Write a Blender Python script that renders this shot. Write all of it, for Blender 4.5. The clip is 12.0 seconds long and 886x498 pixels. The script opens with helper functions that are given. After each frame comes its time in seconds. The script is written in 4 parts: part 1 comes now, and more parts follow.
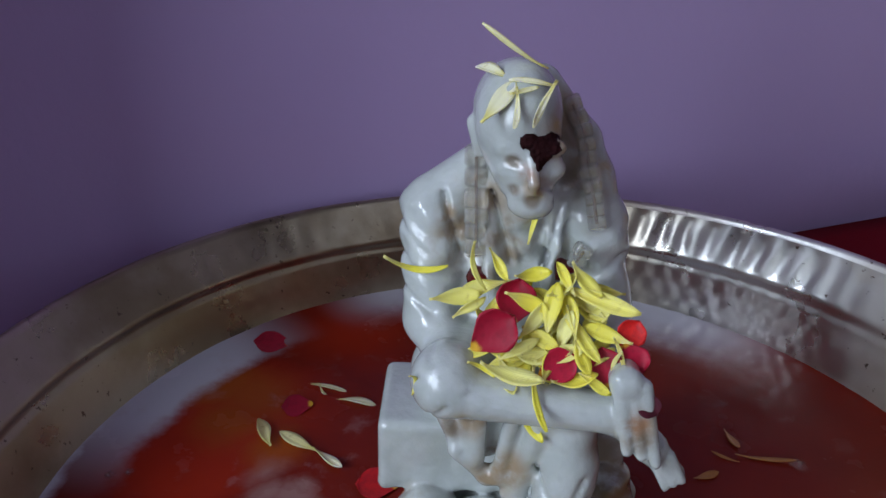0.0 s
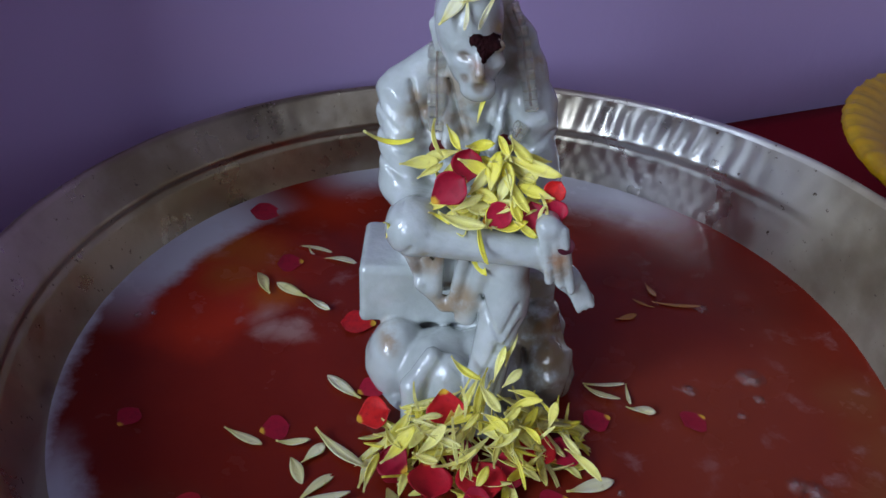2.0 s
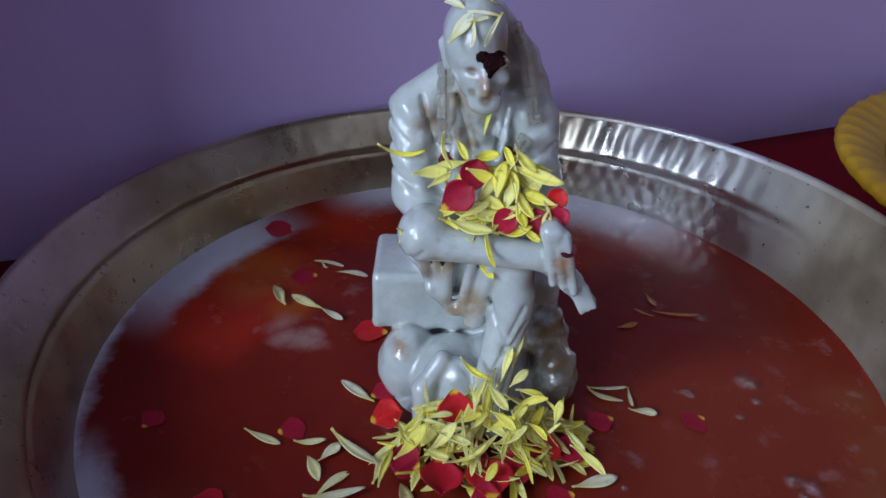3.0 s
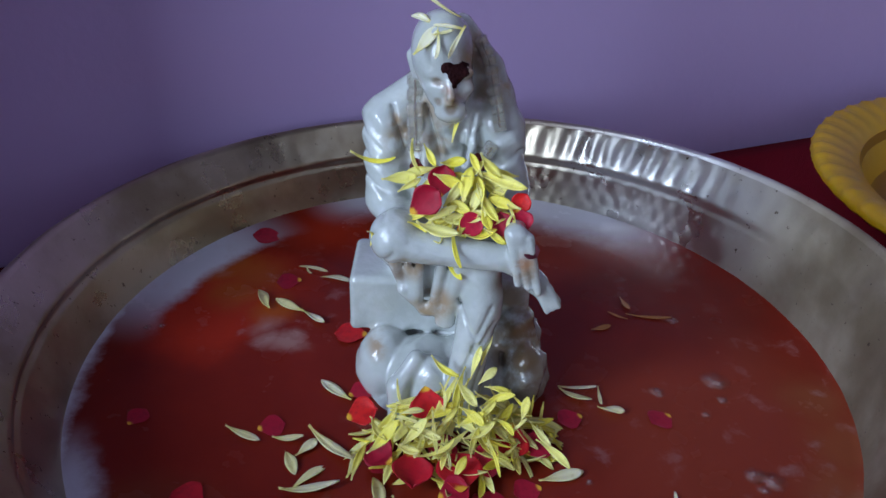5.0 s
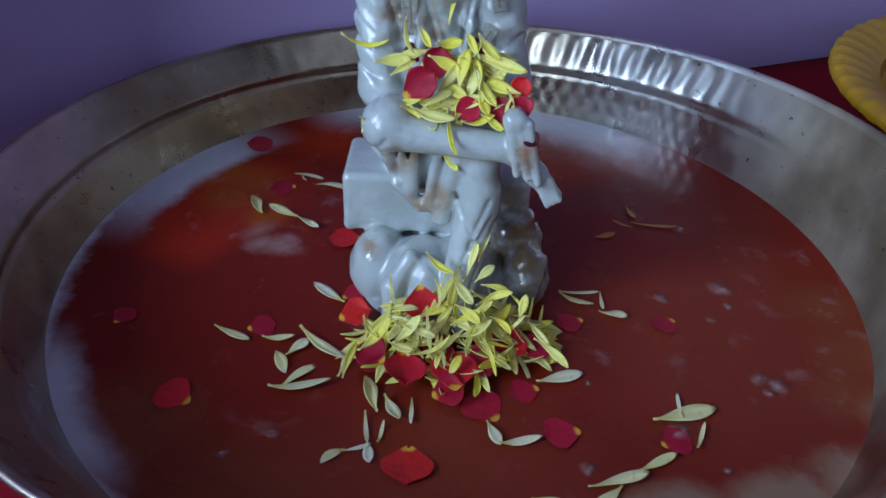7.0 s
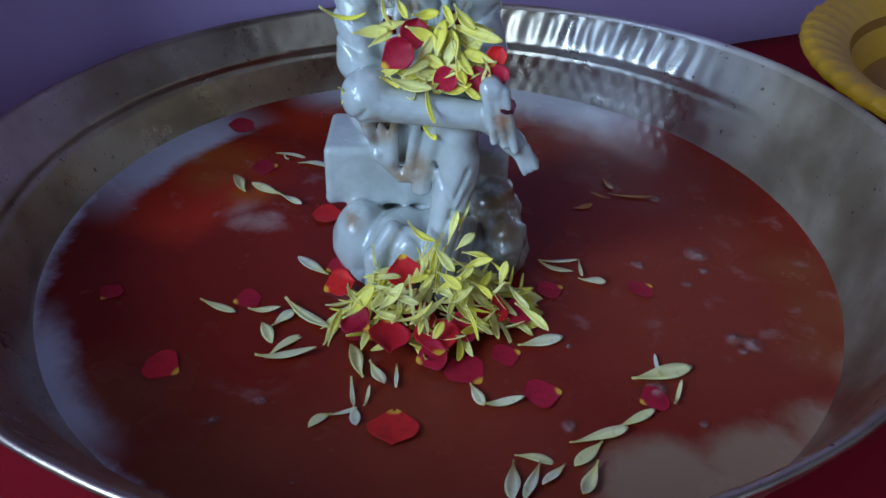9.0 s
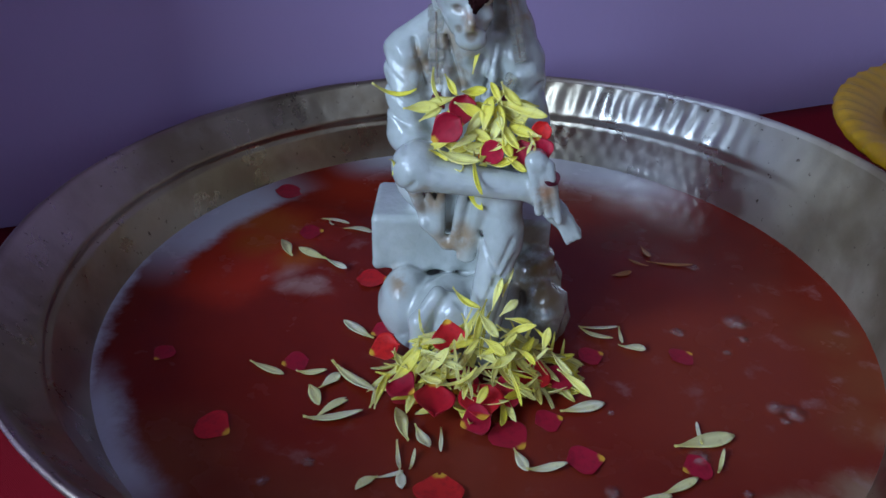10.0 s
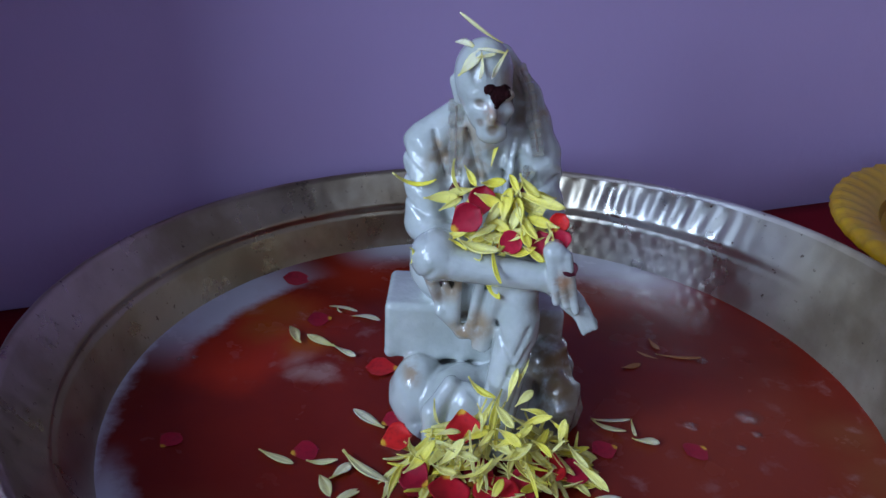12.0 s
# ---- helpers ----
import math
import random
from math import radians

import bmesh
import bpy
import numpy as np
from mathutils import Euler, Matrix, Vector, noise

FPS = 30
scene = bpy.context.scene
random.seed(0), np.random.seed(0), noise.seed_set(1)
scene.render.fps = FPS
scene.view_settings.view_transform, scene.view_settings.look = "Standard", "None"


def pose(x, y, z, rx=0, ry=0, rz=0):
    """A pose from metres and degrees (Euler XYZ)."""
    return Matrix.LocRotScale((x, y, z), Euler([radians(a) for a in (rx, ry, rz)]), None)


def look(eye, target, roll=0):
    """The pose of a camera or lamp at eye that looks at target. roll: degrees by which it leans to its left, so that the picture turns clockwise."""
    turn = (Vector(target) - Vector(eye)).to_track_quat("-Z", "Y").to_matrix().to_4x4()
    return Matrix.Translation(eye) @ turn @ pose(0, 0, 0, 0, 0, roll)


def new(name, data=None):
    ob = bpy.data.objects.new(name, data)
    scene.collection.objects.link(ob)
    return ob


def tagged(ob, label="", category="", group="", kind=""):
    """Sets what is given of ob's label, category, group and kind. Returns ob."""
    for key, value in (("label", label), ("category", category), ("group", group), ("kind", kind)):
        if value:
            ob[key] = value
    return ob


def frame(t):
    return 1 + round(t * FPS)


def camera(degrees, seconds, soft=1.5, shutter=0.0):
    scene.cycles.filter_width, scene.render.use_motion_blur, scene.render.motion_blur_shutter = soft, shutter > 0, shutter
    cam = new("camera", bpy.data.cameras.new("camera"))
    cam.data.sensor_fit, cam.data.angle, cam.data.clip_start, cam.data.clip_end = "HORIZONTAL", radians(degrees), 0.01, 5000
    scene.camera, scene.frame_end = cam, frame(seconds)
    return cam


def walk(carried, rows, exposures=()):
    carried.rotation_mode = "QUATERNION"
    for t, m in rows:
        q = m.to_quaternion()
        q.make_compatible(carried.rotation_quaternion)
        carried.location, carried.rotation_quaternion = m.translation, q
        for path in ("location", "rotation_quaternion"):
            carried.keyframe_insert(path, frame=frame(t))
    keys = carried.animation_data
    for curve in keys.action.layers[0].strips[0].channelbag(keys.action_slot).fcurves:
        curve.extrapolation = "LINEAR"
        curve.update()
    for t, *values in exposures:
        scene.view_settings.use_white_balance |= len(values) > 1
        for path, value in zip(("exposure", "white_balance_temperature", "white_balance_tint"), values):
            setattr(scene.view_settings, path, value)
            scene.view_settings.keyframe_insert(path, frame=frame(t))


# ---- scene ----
cam = camera(56.24, 12.0)
PATH = [
    (0, look((-0.0310, -0.2311, 0.2352), (-0.0390, 0.2142, 0.0080), 1.78)),
    (0.5, look((-0.0358, -0.2520, 0.2399), (-0.0490, 0.1752, -0.0196), 3.03)),
    (1, look((-0.0248, -0.2798, 0.2517), (-0.0068, 0.1434, -0.0140), 5.22)),
    (1.5, look((-0.0239, -0.2907, 0.2577), (-0.0072, 0.1306, -0.0110), 4.45)),
    (2, look((-0.0260, -0.2949, 0.2606), (-0.0175, 0.1185, -0.0205), 3.22)),
    (2.5, look((-0.0259, -0.3045, 0.2631), (-0.0188, 0.1158, -0.0078), 2.97)),
    (3, look((-0.0279, -0.3160, 0.2619), (-0.0228, 0.1080, -0.0030), 2.59)),
    (3.2, look((-0.0274, -0.3177, 0.2619), (-0.0230, 0.1064, -0.0029), 2.35)),
    (4.8, look((-0.0151, -0.3286, 0.2698), (-0.0180, 0.1019, 0.0155), 1.94)),
    (5, look((-0.0134, -0.3306, 0.2665), (-0.0118, 0.0975, 0.0081), 2.23)),
    (5.5, look((-0.0117, -0.3293, 0.2602), (-0.0137, 0.1040, 0.0107), 2.10)),
    (6, look((-0.0098, -0.3238, 0.2532), (-0.0045, 0.0987, -0.0140), 2.61)),
    (6.5, look((-0.0018, -0.3336, 0.2420), (-0.0001, 0.0819, -0.0361), 2.29)),
    (7, look((-0.0069, -0.3296, 0.2394), (-0.0095, 0.0812, -0.0456), 2.33)),
    (7.2, look((-0.0074, -0.3278, 0.2377), (-0.0135, 0.0818, -0.0491), 2.06)),
    (8.8, look((-0.0120, -0.3339, 0.2354), (-0.0078, 0.0662, -0.0644), 1.67)),
    (9, look((-0.0055, -0.3412, 0.2355), (0.0018, 0.0671, -0.0529), 1.91)),
    (9.5, look((-0.0070, -0.3484, 0.2412), (-0.0080, 0.0759, -0.0233), 1.36)),
    (10, look((-0.0130, -0.3486, 0.2431), (-0.0233, 0.0795, -0.0151), 1.20)),
    (10.5, look((-0.0200, -0.3482, 0.2443), (-0.0337, 0.0847, -0.0055), 1.48)),
    (11, look((-0.0219, -0.3468, 0.2479), (-0.0360, 0.0876, 0.0006), 1.56)),
    (11.5, look((-0.0246, -0.3467, 0.2471), (-0.0377, 0.0924, 0.0083), 1.71)),
    (12, look((-0.0259, -0.3511, 0.2425), (-0.0303, 0.1030, 0.0331), 2.54)),
]
walk(cam, PATH, ((0.0, -0.22, 6950, 25), (0.5, 0.30, 7250, 25), (1.2, -0.06, 6900, 25), (2.5, -0.12, 6500, 25), (5.0, 0.02, 6350, 24), (5.6, -0.06, 6250, 24), (6.0, -0.10, 6450, 25), (6.5, -0.16, 5720, 19), (7.0, -0.18, 5750, 20), (9.0, -0.20, 5620, 17), (9.6, -0.20, 5900, 19), (10.5, -0.20, 6000, 21), (12.0, -0.14, 5950, 23)))

# ---- light ----
WALL_TURN = radians(23.3)
ALONG = Vector((math.cos(WALL_TURN), math.sin(WALL_TURN), 0))
INTO = Vector((math.sin(WALL_TURN), -math.cos(WALL_TURN), 0))
CORNER = Vector((0.0, 0.234, 0.0))
TABLE_Z = -0.022


def room(u, s, z):
    """A point of the room: u along the back wall, s out from it, z up."""
    return CORNER + u * ALONG + s * INTO + Vector((0, 0, z))


world = bpy.data.worlds.new("world")
scene.world = world
world.use_nodes = True
wt = world.node_tree
sky = wt.nodes.new("ShaderNodeTexSky")
sky.sky_type, sky.sun_disc = "NISHITA", False
sky.sun_elevation, sky.sun_rotation = radians(35), radians(200)
wt.nodes["Background"].inputs["Strength"].default_value = 0.08
wt.links.new(sky.outputs["Color"], wt.nodes["Background"].inputs["Color"])

BLOCKER_U = -0.385  # unseen stub wall added to shade the left side: u of its face, where the table starts
BLOCKER_DEPTH = 0.17  # and how far it stands out from the back wall: s
SLIT = (0.30, 0.70, 0.80, 1.85)  # narrow window in the left wall by the corner: s from, to; z from, to
SIDE_FILL = (1.00, 1.95, 0.20, 1.65)  # wide opening added further along the left wall as fill: s from, to; z from, to
FRONT_FILL = (-0.30, 0.90, 0.40, 1.75)  # added front-wall opening for fill light: u from, to; z from, to


def opening_light(name, place, way, wide, high, watts, colour):
    """An area lamp in an opening of the wall: the sky's light, or added fill."""
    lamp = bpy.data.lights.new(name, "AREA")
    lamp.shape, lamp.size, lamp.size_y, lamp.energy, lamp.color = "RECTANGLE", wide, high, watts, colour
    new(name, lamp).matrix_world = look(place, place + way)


# corner window is the key; the wide side opening is added fill
for title, (s0, s1, z0, z1), watts in (("corner_window_light", SLIT, 38.0), ("side_fill_light", SIDE_FILL, 46.0)):
    opening_light(title, room(-2.2, (s0 + s1) / 2, (z0 + z1) / 2), ALONG, s1 - s0, z1 - z0, watts, (0.61, 0.83, 1.0))
# added fill from an unseen opening, evens out wall and statue
opening_light("front_fill_light", room((FRONT_FILL[0] + FRONT_FILL[1]) / 2, 2.1, (FRONT_FILL[2] + FRONT_FILL[3]) / 2), -INTO, FRONT_FILL[1] - FRONT_FILL[0], FRONT_FILL[3] - FRONT_FILL[2], 3.2, (0.72, 0.86, 1.0))

# ---- materials ----


class Mat:
    """A node material with short calls."""

    def __init__(self, name, **sets):
        self.m = bpy.data.materials.new(name)
        self.m.use_nodes = True
        self.t = self.m.node_tree
        self.p = self.t.nodes["Principled BSDF"]
        for key, value in sets.items():
            self.p.inputs[key.replace("_", " ")].default_value = value

    def node(self, kind, ins=None, operation="", data_type="", bands_direction=""):
        n = self.t.nodes.new(kind)
        if operation:
            n.operation = operation
        if data_type:
            n.data_type = data_type
        if bands_direction:
            n.bands_direction = bands_direction
        for key, value in (ins or {}).items():
            self.put(n.inputs[key], value)
        return n

    def put(self, socket, value):
        if isinstance(value, bpy.types.NodeSocket):
            self.t.links.new(value, socket)
        else:
            socket.default_value = value

    def set(self, key, value):
        self.put(self.p.inputs[key], value)

    def coord(self, which="Object"):
        return self.node("ShaderNodeTexCoord").outputs[which]

    def noise(self, scale, detail=4.0, vector=None, rough=0.55):
        n = self.node("ShaderNodeTexNoise", {"Scale": scale, "Detail": detail, "Roughness": rough})
        self.put(n.inputs["Vector"], vector or self.coord())
        return n.outputs["Fac"]

    def math(self, op, a, b=0.0, clamp=False):
        n = self.node("ShaderNodeMath", {0: a, 1: b}, operation=op)
        n.use_clamp = clamp
        return n.outputs[0]

    def ramp(self, fac, a, b, lo=0.0, hi=1.0):
        n = self.node("ShaderNodeMapRange", {"Value": fac, "From Min": a, "From Max": b, "To Min": lo, "To Max": hi})
        n.interpolation_type = "SMOOTHSTEP"
        return n.outputs[0]

    def mix(self, fac, a, b):
        n = self.node("ShaderNodeMix", data_type="RGBA")
        self.put(n.inputs["Factor"], fac)
        for s, v in ((n.inputs[6], a), (n.inputs[7], b)):
            self.put(s, (*v, 1.0) if isinstance(v, tuple) and len(v) == 3 else v)
        return n.outputs[2]

    def near(self, pos, centre, inner, outer):
        """1 within inner of the centre, 0 past outer."""
        d = self.node("ShaderNodeVectorMath", {0: pos, 1: centre}, operation="DISTANCE").outputs["Value"]
        return self.ramp(d, outer, inner)

    def bump(self, height, strength=0.3, distance=0.001):
        n = self.node("ShaderNodeBump", {"Height": height, "Strength": strength, "Distance": distance})
        self.set("Normal", n.outputs[0])
        return self


def rand_of(mat):
    return mat.node("ShaderNodeObjectInfo").outputs["Random"]


def wall_paint():
    m = Mat("wall_paint", Roughness=0.75)
    big, fine = m.noise(3.0, 3), m.noise(90.0, 6)
    c = m.mix(m.ramp(big, 0.3, 0.7), (0.47, 0.345, 0.60), (0.51, 0.375, 0.635))
    c = m.mix(m.ramp(m.noise(14.0, 5), 0.62, 0.8, 0, 0.25), c, (0.36, 0.26, 0.42))
    m.set("Base Color", c)
    return m.bump(fine, 0.25, 0.0015).m


def plain_paint(name, colour):
    m = Mat(name, Roughness=0.8)
    m.set("Base Color", m.mix(m.noise(4.0, 4), colour, tuple(0.85 * v for v in colour)))
    return m.bump(m.noise(80.0, 4), 0.15, 0.001).m


def red_cloth():
    m = Mat("red_cloth", Roughness=0.9, Specular_IOR_Level=0.15)
    c = m.mix(m.noise(7.0, 5), (0.17, 0.003, 0.009), (0.24, 0.005, 0.014))
    m.set("Base Color", c)
    weave = m.node("ShaderNodeTexWave", {"Scale": 420.0, "Distortion": 0.6, "Vector": m.coord()}).outputs["Fac"]
    return m.bump(weave, 0.25, 0.0004).m


def wood():
    m = Mat("table_wood", Roughness=0.5)
    m.set("Base Color", m.mix(m.noise(12.0, 6), (0.12, 0.06, 0.03), (0.2, 0.1, 0.05)))
    return m.m


def tray_metal():
    m = Mat("tinned_brass", Metallic=1.0)
    pos = m.coord()
    tarnish = m.ramp(m.noise(16.0, 6, pos), 0.35, 0.7)
    c = m.mix(tarnish, (0.52, 0.46, 0.35), (0.31, 0.25, 0.165))
    # paler metal colour painted in where the back wall's highlight lies
    painted_glint = m.math("MULTIPLY", m.near(pos, (0.135, 0.145, 0.045), 0.035, 0.10), m.ramp(m.noise(30.0, 5, pos), 0.25, 0.55, 0.5, 1.0))
    c = m.mix(painted_glint, c, (0.66, 0.65, 0.61))
    specks = m.ramp(m.noise(260.0, 3, pos), 0.66, 0.74)
    c = m.mix(specks, c, (0.16, 0.12, 0.09))
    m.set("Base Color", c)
    worn = m.ramp(m.node("ShaderNodeSeparateXYZ", {0: pos}).outputs[0], 0.145, 0.178, 0.0, 0.36)
    m.set("Roughness", m.math("ADD", m.ramp(m.noise(45.0, 5, pos), 0.3, 0.75, 0.26, 0.42), worn))
    return m.bump(m.noise(380.0, 4, pos), 0.18, 0.0005).m


def pool_liquid():
    """Milk reddened with vermilion powder, still milky at its edge."""
    m = Mat("milk_with_vermilion", Roughness=0.2, IOR=1.34, Specular_IOR_Level=0.28)
    raw = m.coord()
    warp = m.node("ShaderNodeTexNoise", {"Scale": 22.0, "Detail": 5.0, "Roughness": 0.6, "Vector": raw}).outputs["Color"]
    off = m.node("ShaderNodeVectorMath", {0: warp, 1: (0.5, 0.5, 0.5)}, operation="SUBTRACT").outputs[0]
    off = m.node("ShaderNodeVectorMath", {0: off, 1: (0.022, 0.022, 0.0)}, operation="MULTIPLY").outputs[0]
    pos = m.node("ShaderNodeVectorMath", {0: raw, 1: off}, operation="ADD").outputs[0]
    fine = m.node("ShaderNodeTexNoise", {"Scale": 95.0, "Detail": 5.0, "Roughness": 0.65, "Vector": raw}).outputs["Color"]
    fine = m.node("ShaderNodeVectorMath", {0: fine, 1: (0.5, 0.5, 0.5)}, operation="SUBTRACT").outputs[0]
    fine = m.node("ShaderNodeVectorMath", {0: fine, 1: (0.008, 0.008, 0.0)}, operation="MULTIPLY").outputs[0]
    pos = m.node("ShaderNodeVectorMath", {0: pos, 1: fine}, operation="ADD").outputs[0]

    def pools(spots):
        total = None
        for x, y, inner, outer in spots:
            f = m.near(pos, (x, y, 0.0), inner, outer)
            total = f if total is None else m.math("MAXIMUM", total, f)
        return total

    red = m.mix(m.noise(30.0, 6, raw), (0.150, 0.011, 0.005), (0.235, 0.019, 0.008))
    bright = pools(((-0.140, 0.026, 0.012, 0.045), (-0.130, 0.050, 0.012, 0.045), (-0.11, 0.075, 0.005, 0.045), (-0.08, 0.13, 0.005, 0.05)))
    c = m.mix(bright, red, (0.40, 0.026, 0.007))
    brown = pools(((0.12, -0.05, 0.03, 0.11), (0.0, -0.15, 0.02, 0.10)))
    c = m.mix(m.math("MULTIPLY", brown, 0.7), c, (0.265, 0.044, 0.018))
    orange = pools(((-0.136, 0.084, 0.008, 0.026), (-0.118, 0.074, 0.004, 0.030), (-0.105, 0.040, 0.0, 0.020), (-0.128, 0.055, 0.002, 0.022)))
    c = m.mix(m.math("MULTIPLY", orange, 0.7), c, (0.40, 0.095, 0.012))
    rusty = pools(((0.176, -0.05, 0.006, 0.030), (0.174, -0.02, 0.002, 0.026), (0.162, -0.075, 0.004, 0.026), (-0.13, -0.118, 0.008, 0.05), (-0.085, -0.155, 0.006, 0.06)))
    c = m.mix(m.math("MULTIPLY", rusty, 0.6), c, (0.26, 0.075, 0.028))
    tan = pools(((0.080, -0.155, 0.018, 0.034), (0.120, -0.146, 0.018, 0.032), (0.150, -0.122, 0.006, 0.024), (0.176, -0.088, 0.0, 0.016)))
    c = m.mix(m.math("MULTIPLY", tan, 0.85), c, (0.34, 0.22, 0.13))
    comet = pools(((-0.090, 0.011, 0.002, 0.014), (-0.099, 0.013, 0.0, 0.012), (-0.104, 0.026, -0.004, 0.013), (-0.086, 0.017, 0.0, 0.009)))
    c = m.mix(m.math("MULTIPLY", comet, 0.5), c, (0.46, 0.30, 0.26))
    reach = m.node("ShaderNodeVectorMath", {0: pos}, operation="LENGTH").outputs["Value"]

    def rim(start, full, x, y, inner, outer):
        """Milk along the edge, round about one place of it."""
        return m.math("MULTIPLY", m.ramp(reach, start, full), m.near(raw, (x, y, 0.0), inner, outer))

    milk = None
    for band in (rim(0.158, 0.170, -0.165, 0.085, 0.025, 0.085), rim(0.180, 0.190, -0.19, 0.0, 0.06, 0.13), rim(0.170, 0.184, -0.150, -0.102, 0.02, 0.060), rim(0.182, 0.190, -0.10, -0.16, 0.02, 0.07), rim(0.140, 0.178, 0.05, 0.185, 0.04, 0.12), rim(0.150, 0.180, -0.055, 0.18, 0.01, 0.06)):
        milk = band if milk is None else m.math("MAXIMUM", milk, band)
    c = m.mix(m.math("MULTIPLY", milk, 0.92), c, (0.60, 0.62, 0.66))
    streak = m.ramp(m.noise(60.0, 7, pos), 0.56, 0.76, 0, 0.30)
    c = m.mix(m.math("MULTIPLY", streak, m.ramp(m.noise(9.0, 2, raw), 0.48, 0.62)), c, (0.46, 0.32, 0.30))
    m.set("Base Color", c)
    m.set("Subsurface Weight", 0.0)
    m.set("Roughness", m.ramp(m.noise(25.0, 4, raw), 0.3, 0.7, 0.14, 0.30))
    return m.bump(m.noise(70.0, 3, raw), 0.12, 0.0008).m


def glazed_white():
    m = Mat("glazed_white_marble", Roughness=0.22, IOR=1.5)
    pos = m.coord()
    c = m.mix(m.ramp(m.noise(60.0, 5, pos), 0.35, 0.7), (0.53, 0.57, 0.54), (0.42, 0.455, 0.42))

    thin = m.node("ShaderNodeVectorMath", {0: pos, 1: (1.0, 0.3, 1.0)}, operation="MULTIPLY").outputs[0]

    def blotches(spots, cut):
        total = None
        for x, y, z, inner, outer in spots:
            f = m.near(thin, (x, 0.3 * y, z), inner, outer)
            total = f if total is None else m.math("MAXIMUM", total, f)
        return m.math("MULTIPLY", total, m.ramp(m.noise(95.0, 5, pos), cut - 0.04, cut + 0.24))

    ochre = blotches(((0.010, -0.02, 0.150, 0.004, 0.016), (-0.024, -0.025, 0.140, 0.003, 0.013), (-0.024, -0.035, 0.085, 0.004, 0.012), (-0.012, -0.03, 0.132, 0.004, 0.012), (0.0, -0.02, 0.165, 0.004, 0.014), (0.028, -0.02, 0.03, 0.006, 0.02), (-0.014, -0.035, 0.062, 0.003, 0.012), (-0.011, -0.033, 0.152, 0.001, 0.006), (0.02, -0.045, 0.09, 0.002, 0.01), (-0.031, -0.015, 0.125, 0.002, 0.012), (-0.036, -0.036, 0.080, 0.002, 0.010), (-0.019, -0.035, 0.056, 0.002, 0.012), (-0.017, -0.018, 0.130, 0.001, 0.006), (-0.015, -0.018, 0.122, 0.001, 0.006), (-0.034, -0.012, 0.134, 0.001, 0.005), (0.005, -0.008, 0.153, 0.002, 0.010), (-0.026, -0.045, 0.078, 0.002, 0.009), (-0.041, -0.02, 0.026, 0.001, 0.008)), 0.38)
    c = m.mix(m.math("MULTIPLY", ochre, 0.75), c, (0.30, 0.17, 0.055))
    # grime spots; those on the right rock and by the head cloth also paint shade
    grime_and_shade = blotches(((-0.0114, -0.030, 0.1476, 0.0012, 0.0035), (-0.0165, -0.028, 0.1500, 0.0006, 0.0025), (-0.0170, -0.027, 0.1578, 0.001, 0.003), (-0.027, -0.040, 0.086, 0.002, 0.007), (-0.0305, -0.036, 0.074, 0.001, 0.006), (0.022, -0.047, 0.086, 0.001, 0.006), (0.001, -0.012, 0.160, 0.003, 0.008), (0.002, -0.012, 0.146, 0.002, 0.008), (-0.029, -0.012, 0.130, 0.001, 0.006), (-0.0205, -0.014, 0.128, 0.001, 0.006), (-0.021, -0.014, 0.116, 0.001, 0.006), (-0.0255, -0.03, 0.148, 0.001, 0.005), (0.006, -0.02, 0.070, 0.001, 0.007), (0.012, -0.03, 0.075, 0.002, 0.008), (0.024, -0.02, 0.030, 0.010, 0.022), (0.030, -0.022, 0.010, 0.010, 0.022), (0.018, -0.01, 0.048, 0.004, 0.014)), 0.30)
    c = m.mix(m.math("MULTIPLY", grime_and_shade, 0.7), c, (0.16, 0.095, 0.04))
    rust = blotches(((-0.0135, -0.028, 0.1560, 0.001, 0.004), (-0.026, -0.02, 0.155, 0.001, 0.004), (0.02, -0.047, 0.092, 0.001, 0.006)), 0.36)
    c = m.mix(m.math("MULTIPLY", rust, 0.6), c, (0.36, 0.13, 0.05))
    m.set("Base Color", c)
    m.set("Subsurface Weight", 0.12)
    m.set("Subsurface Radius", (0.004, 0.004, 0.003))
    m.set("Subsurface Scale", 0.5)
    m.set("Coat Weight", 0.6)
    m.set("Coat Roughness", 0.08)
    return m.bump(m.math("ADD", m.noise(120.0, 4, pos), m.math("MULTIPLY", m.noise(330.0, 3, pos), 0.45)), 0.4, 0.0013).m


def yellow_petal_skin(name, strong, weak):
    m = Mat(name, Roughness=0.5)
    r = rand_of(m)
    pos = m.coord()
    pale = m.mix(r, strong, weak)
    along = m.node("ShaderNodeSeparateXYZ", {0: pos}).outputs
    c = m.mix(m.ramp(along[0], 0.0, -0.009), pale, (0.78, 0.68, 0.20))
    vein = m.node("ShaderNodeTexWave", {"Scale": 620.0, "Distortion": 1.5, "Vector": pos}, bands_direction="Y").outputs["Fac"]
    c = m.mix(m.math("MULTIPLY", vein, 0.10), c, (0.55, 0.48, 0.10))
    c = m.mix(m.ramp(m.noise(320.0, 3, pos), 0.62, 0.75, 0, 0.35), c, (0.55, 0.42, 0.08))
    m.set("Base Color", c)
    m.set("Subsurface Weight", 0.4)
    m.set("Subsurface Radius", (0.004, 0.004, 0.0012))
    m.set("Subsurface Scale", 0.5)
    return m.bump(vein, 0.2, 0.0003).m


def orange_petal_skin():
    m = Mat("soaked_petal", Roughness=0.4)
    pos = m.coord()
    m.set("Base Color", m.mix(m.noise(260.0, 4, pos), (0.50, 0.22, 0.04), (0.36, 0.12, 0.03)))
    return m.m


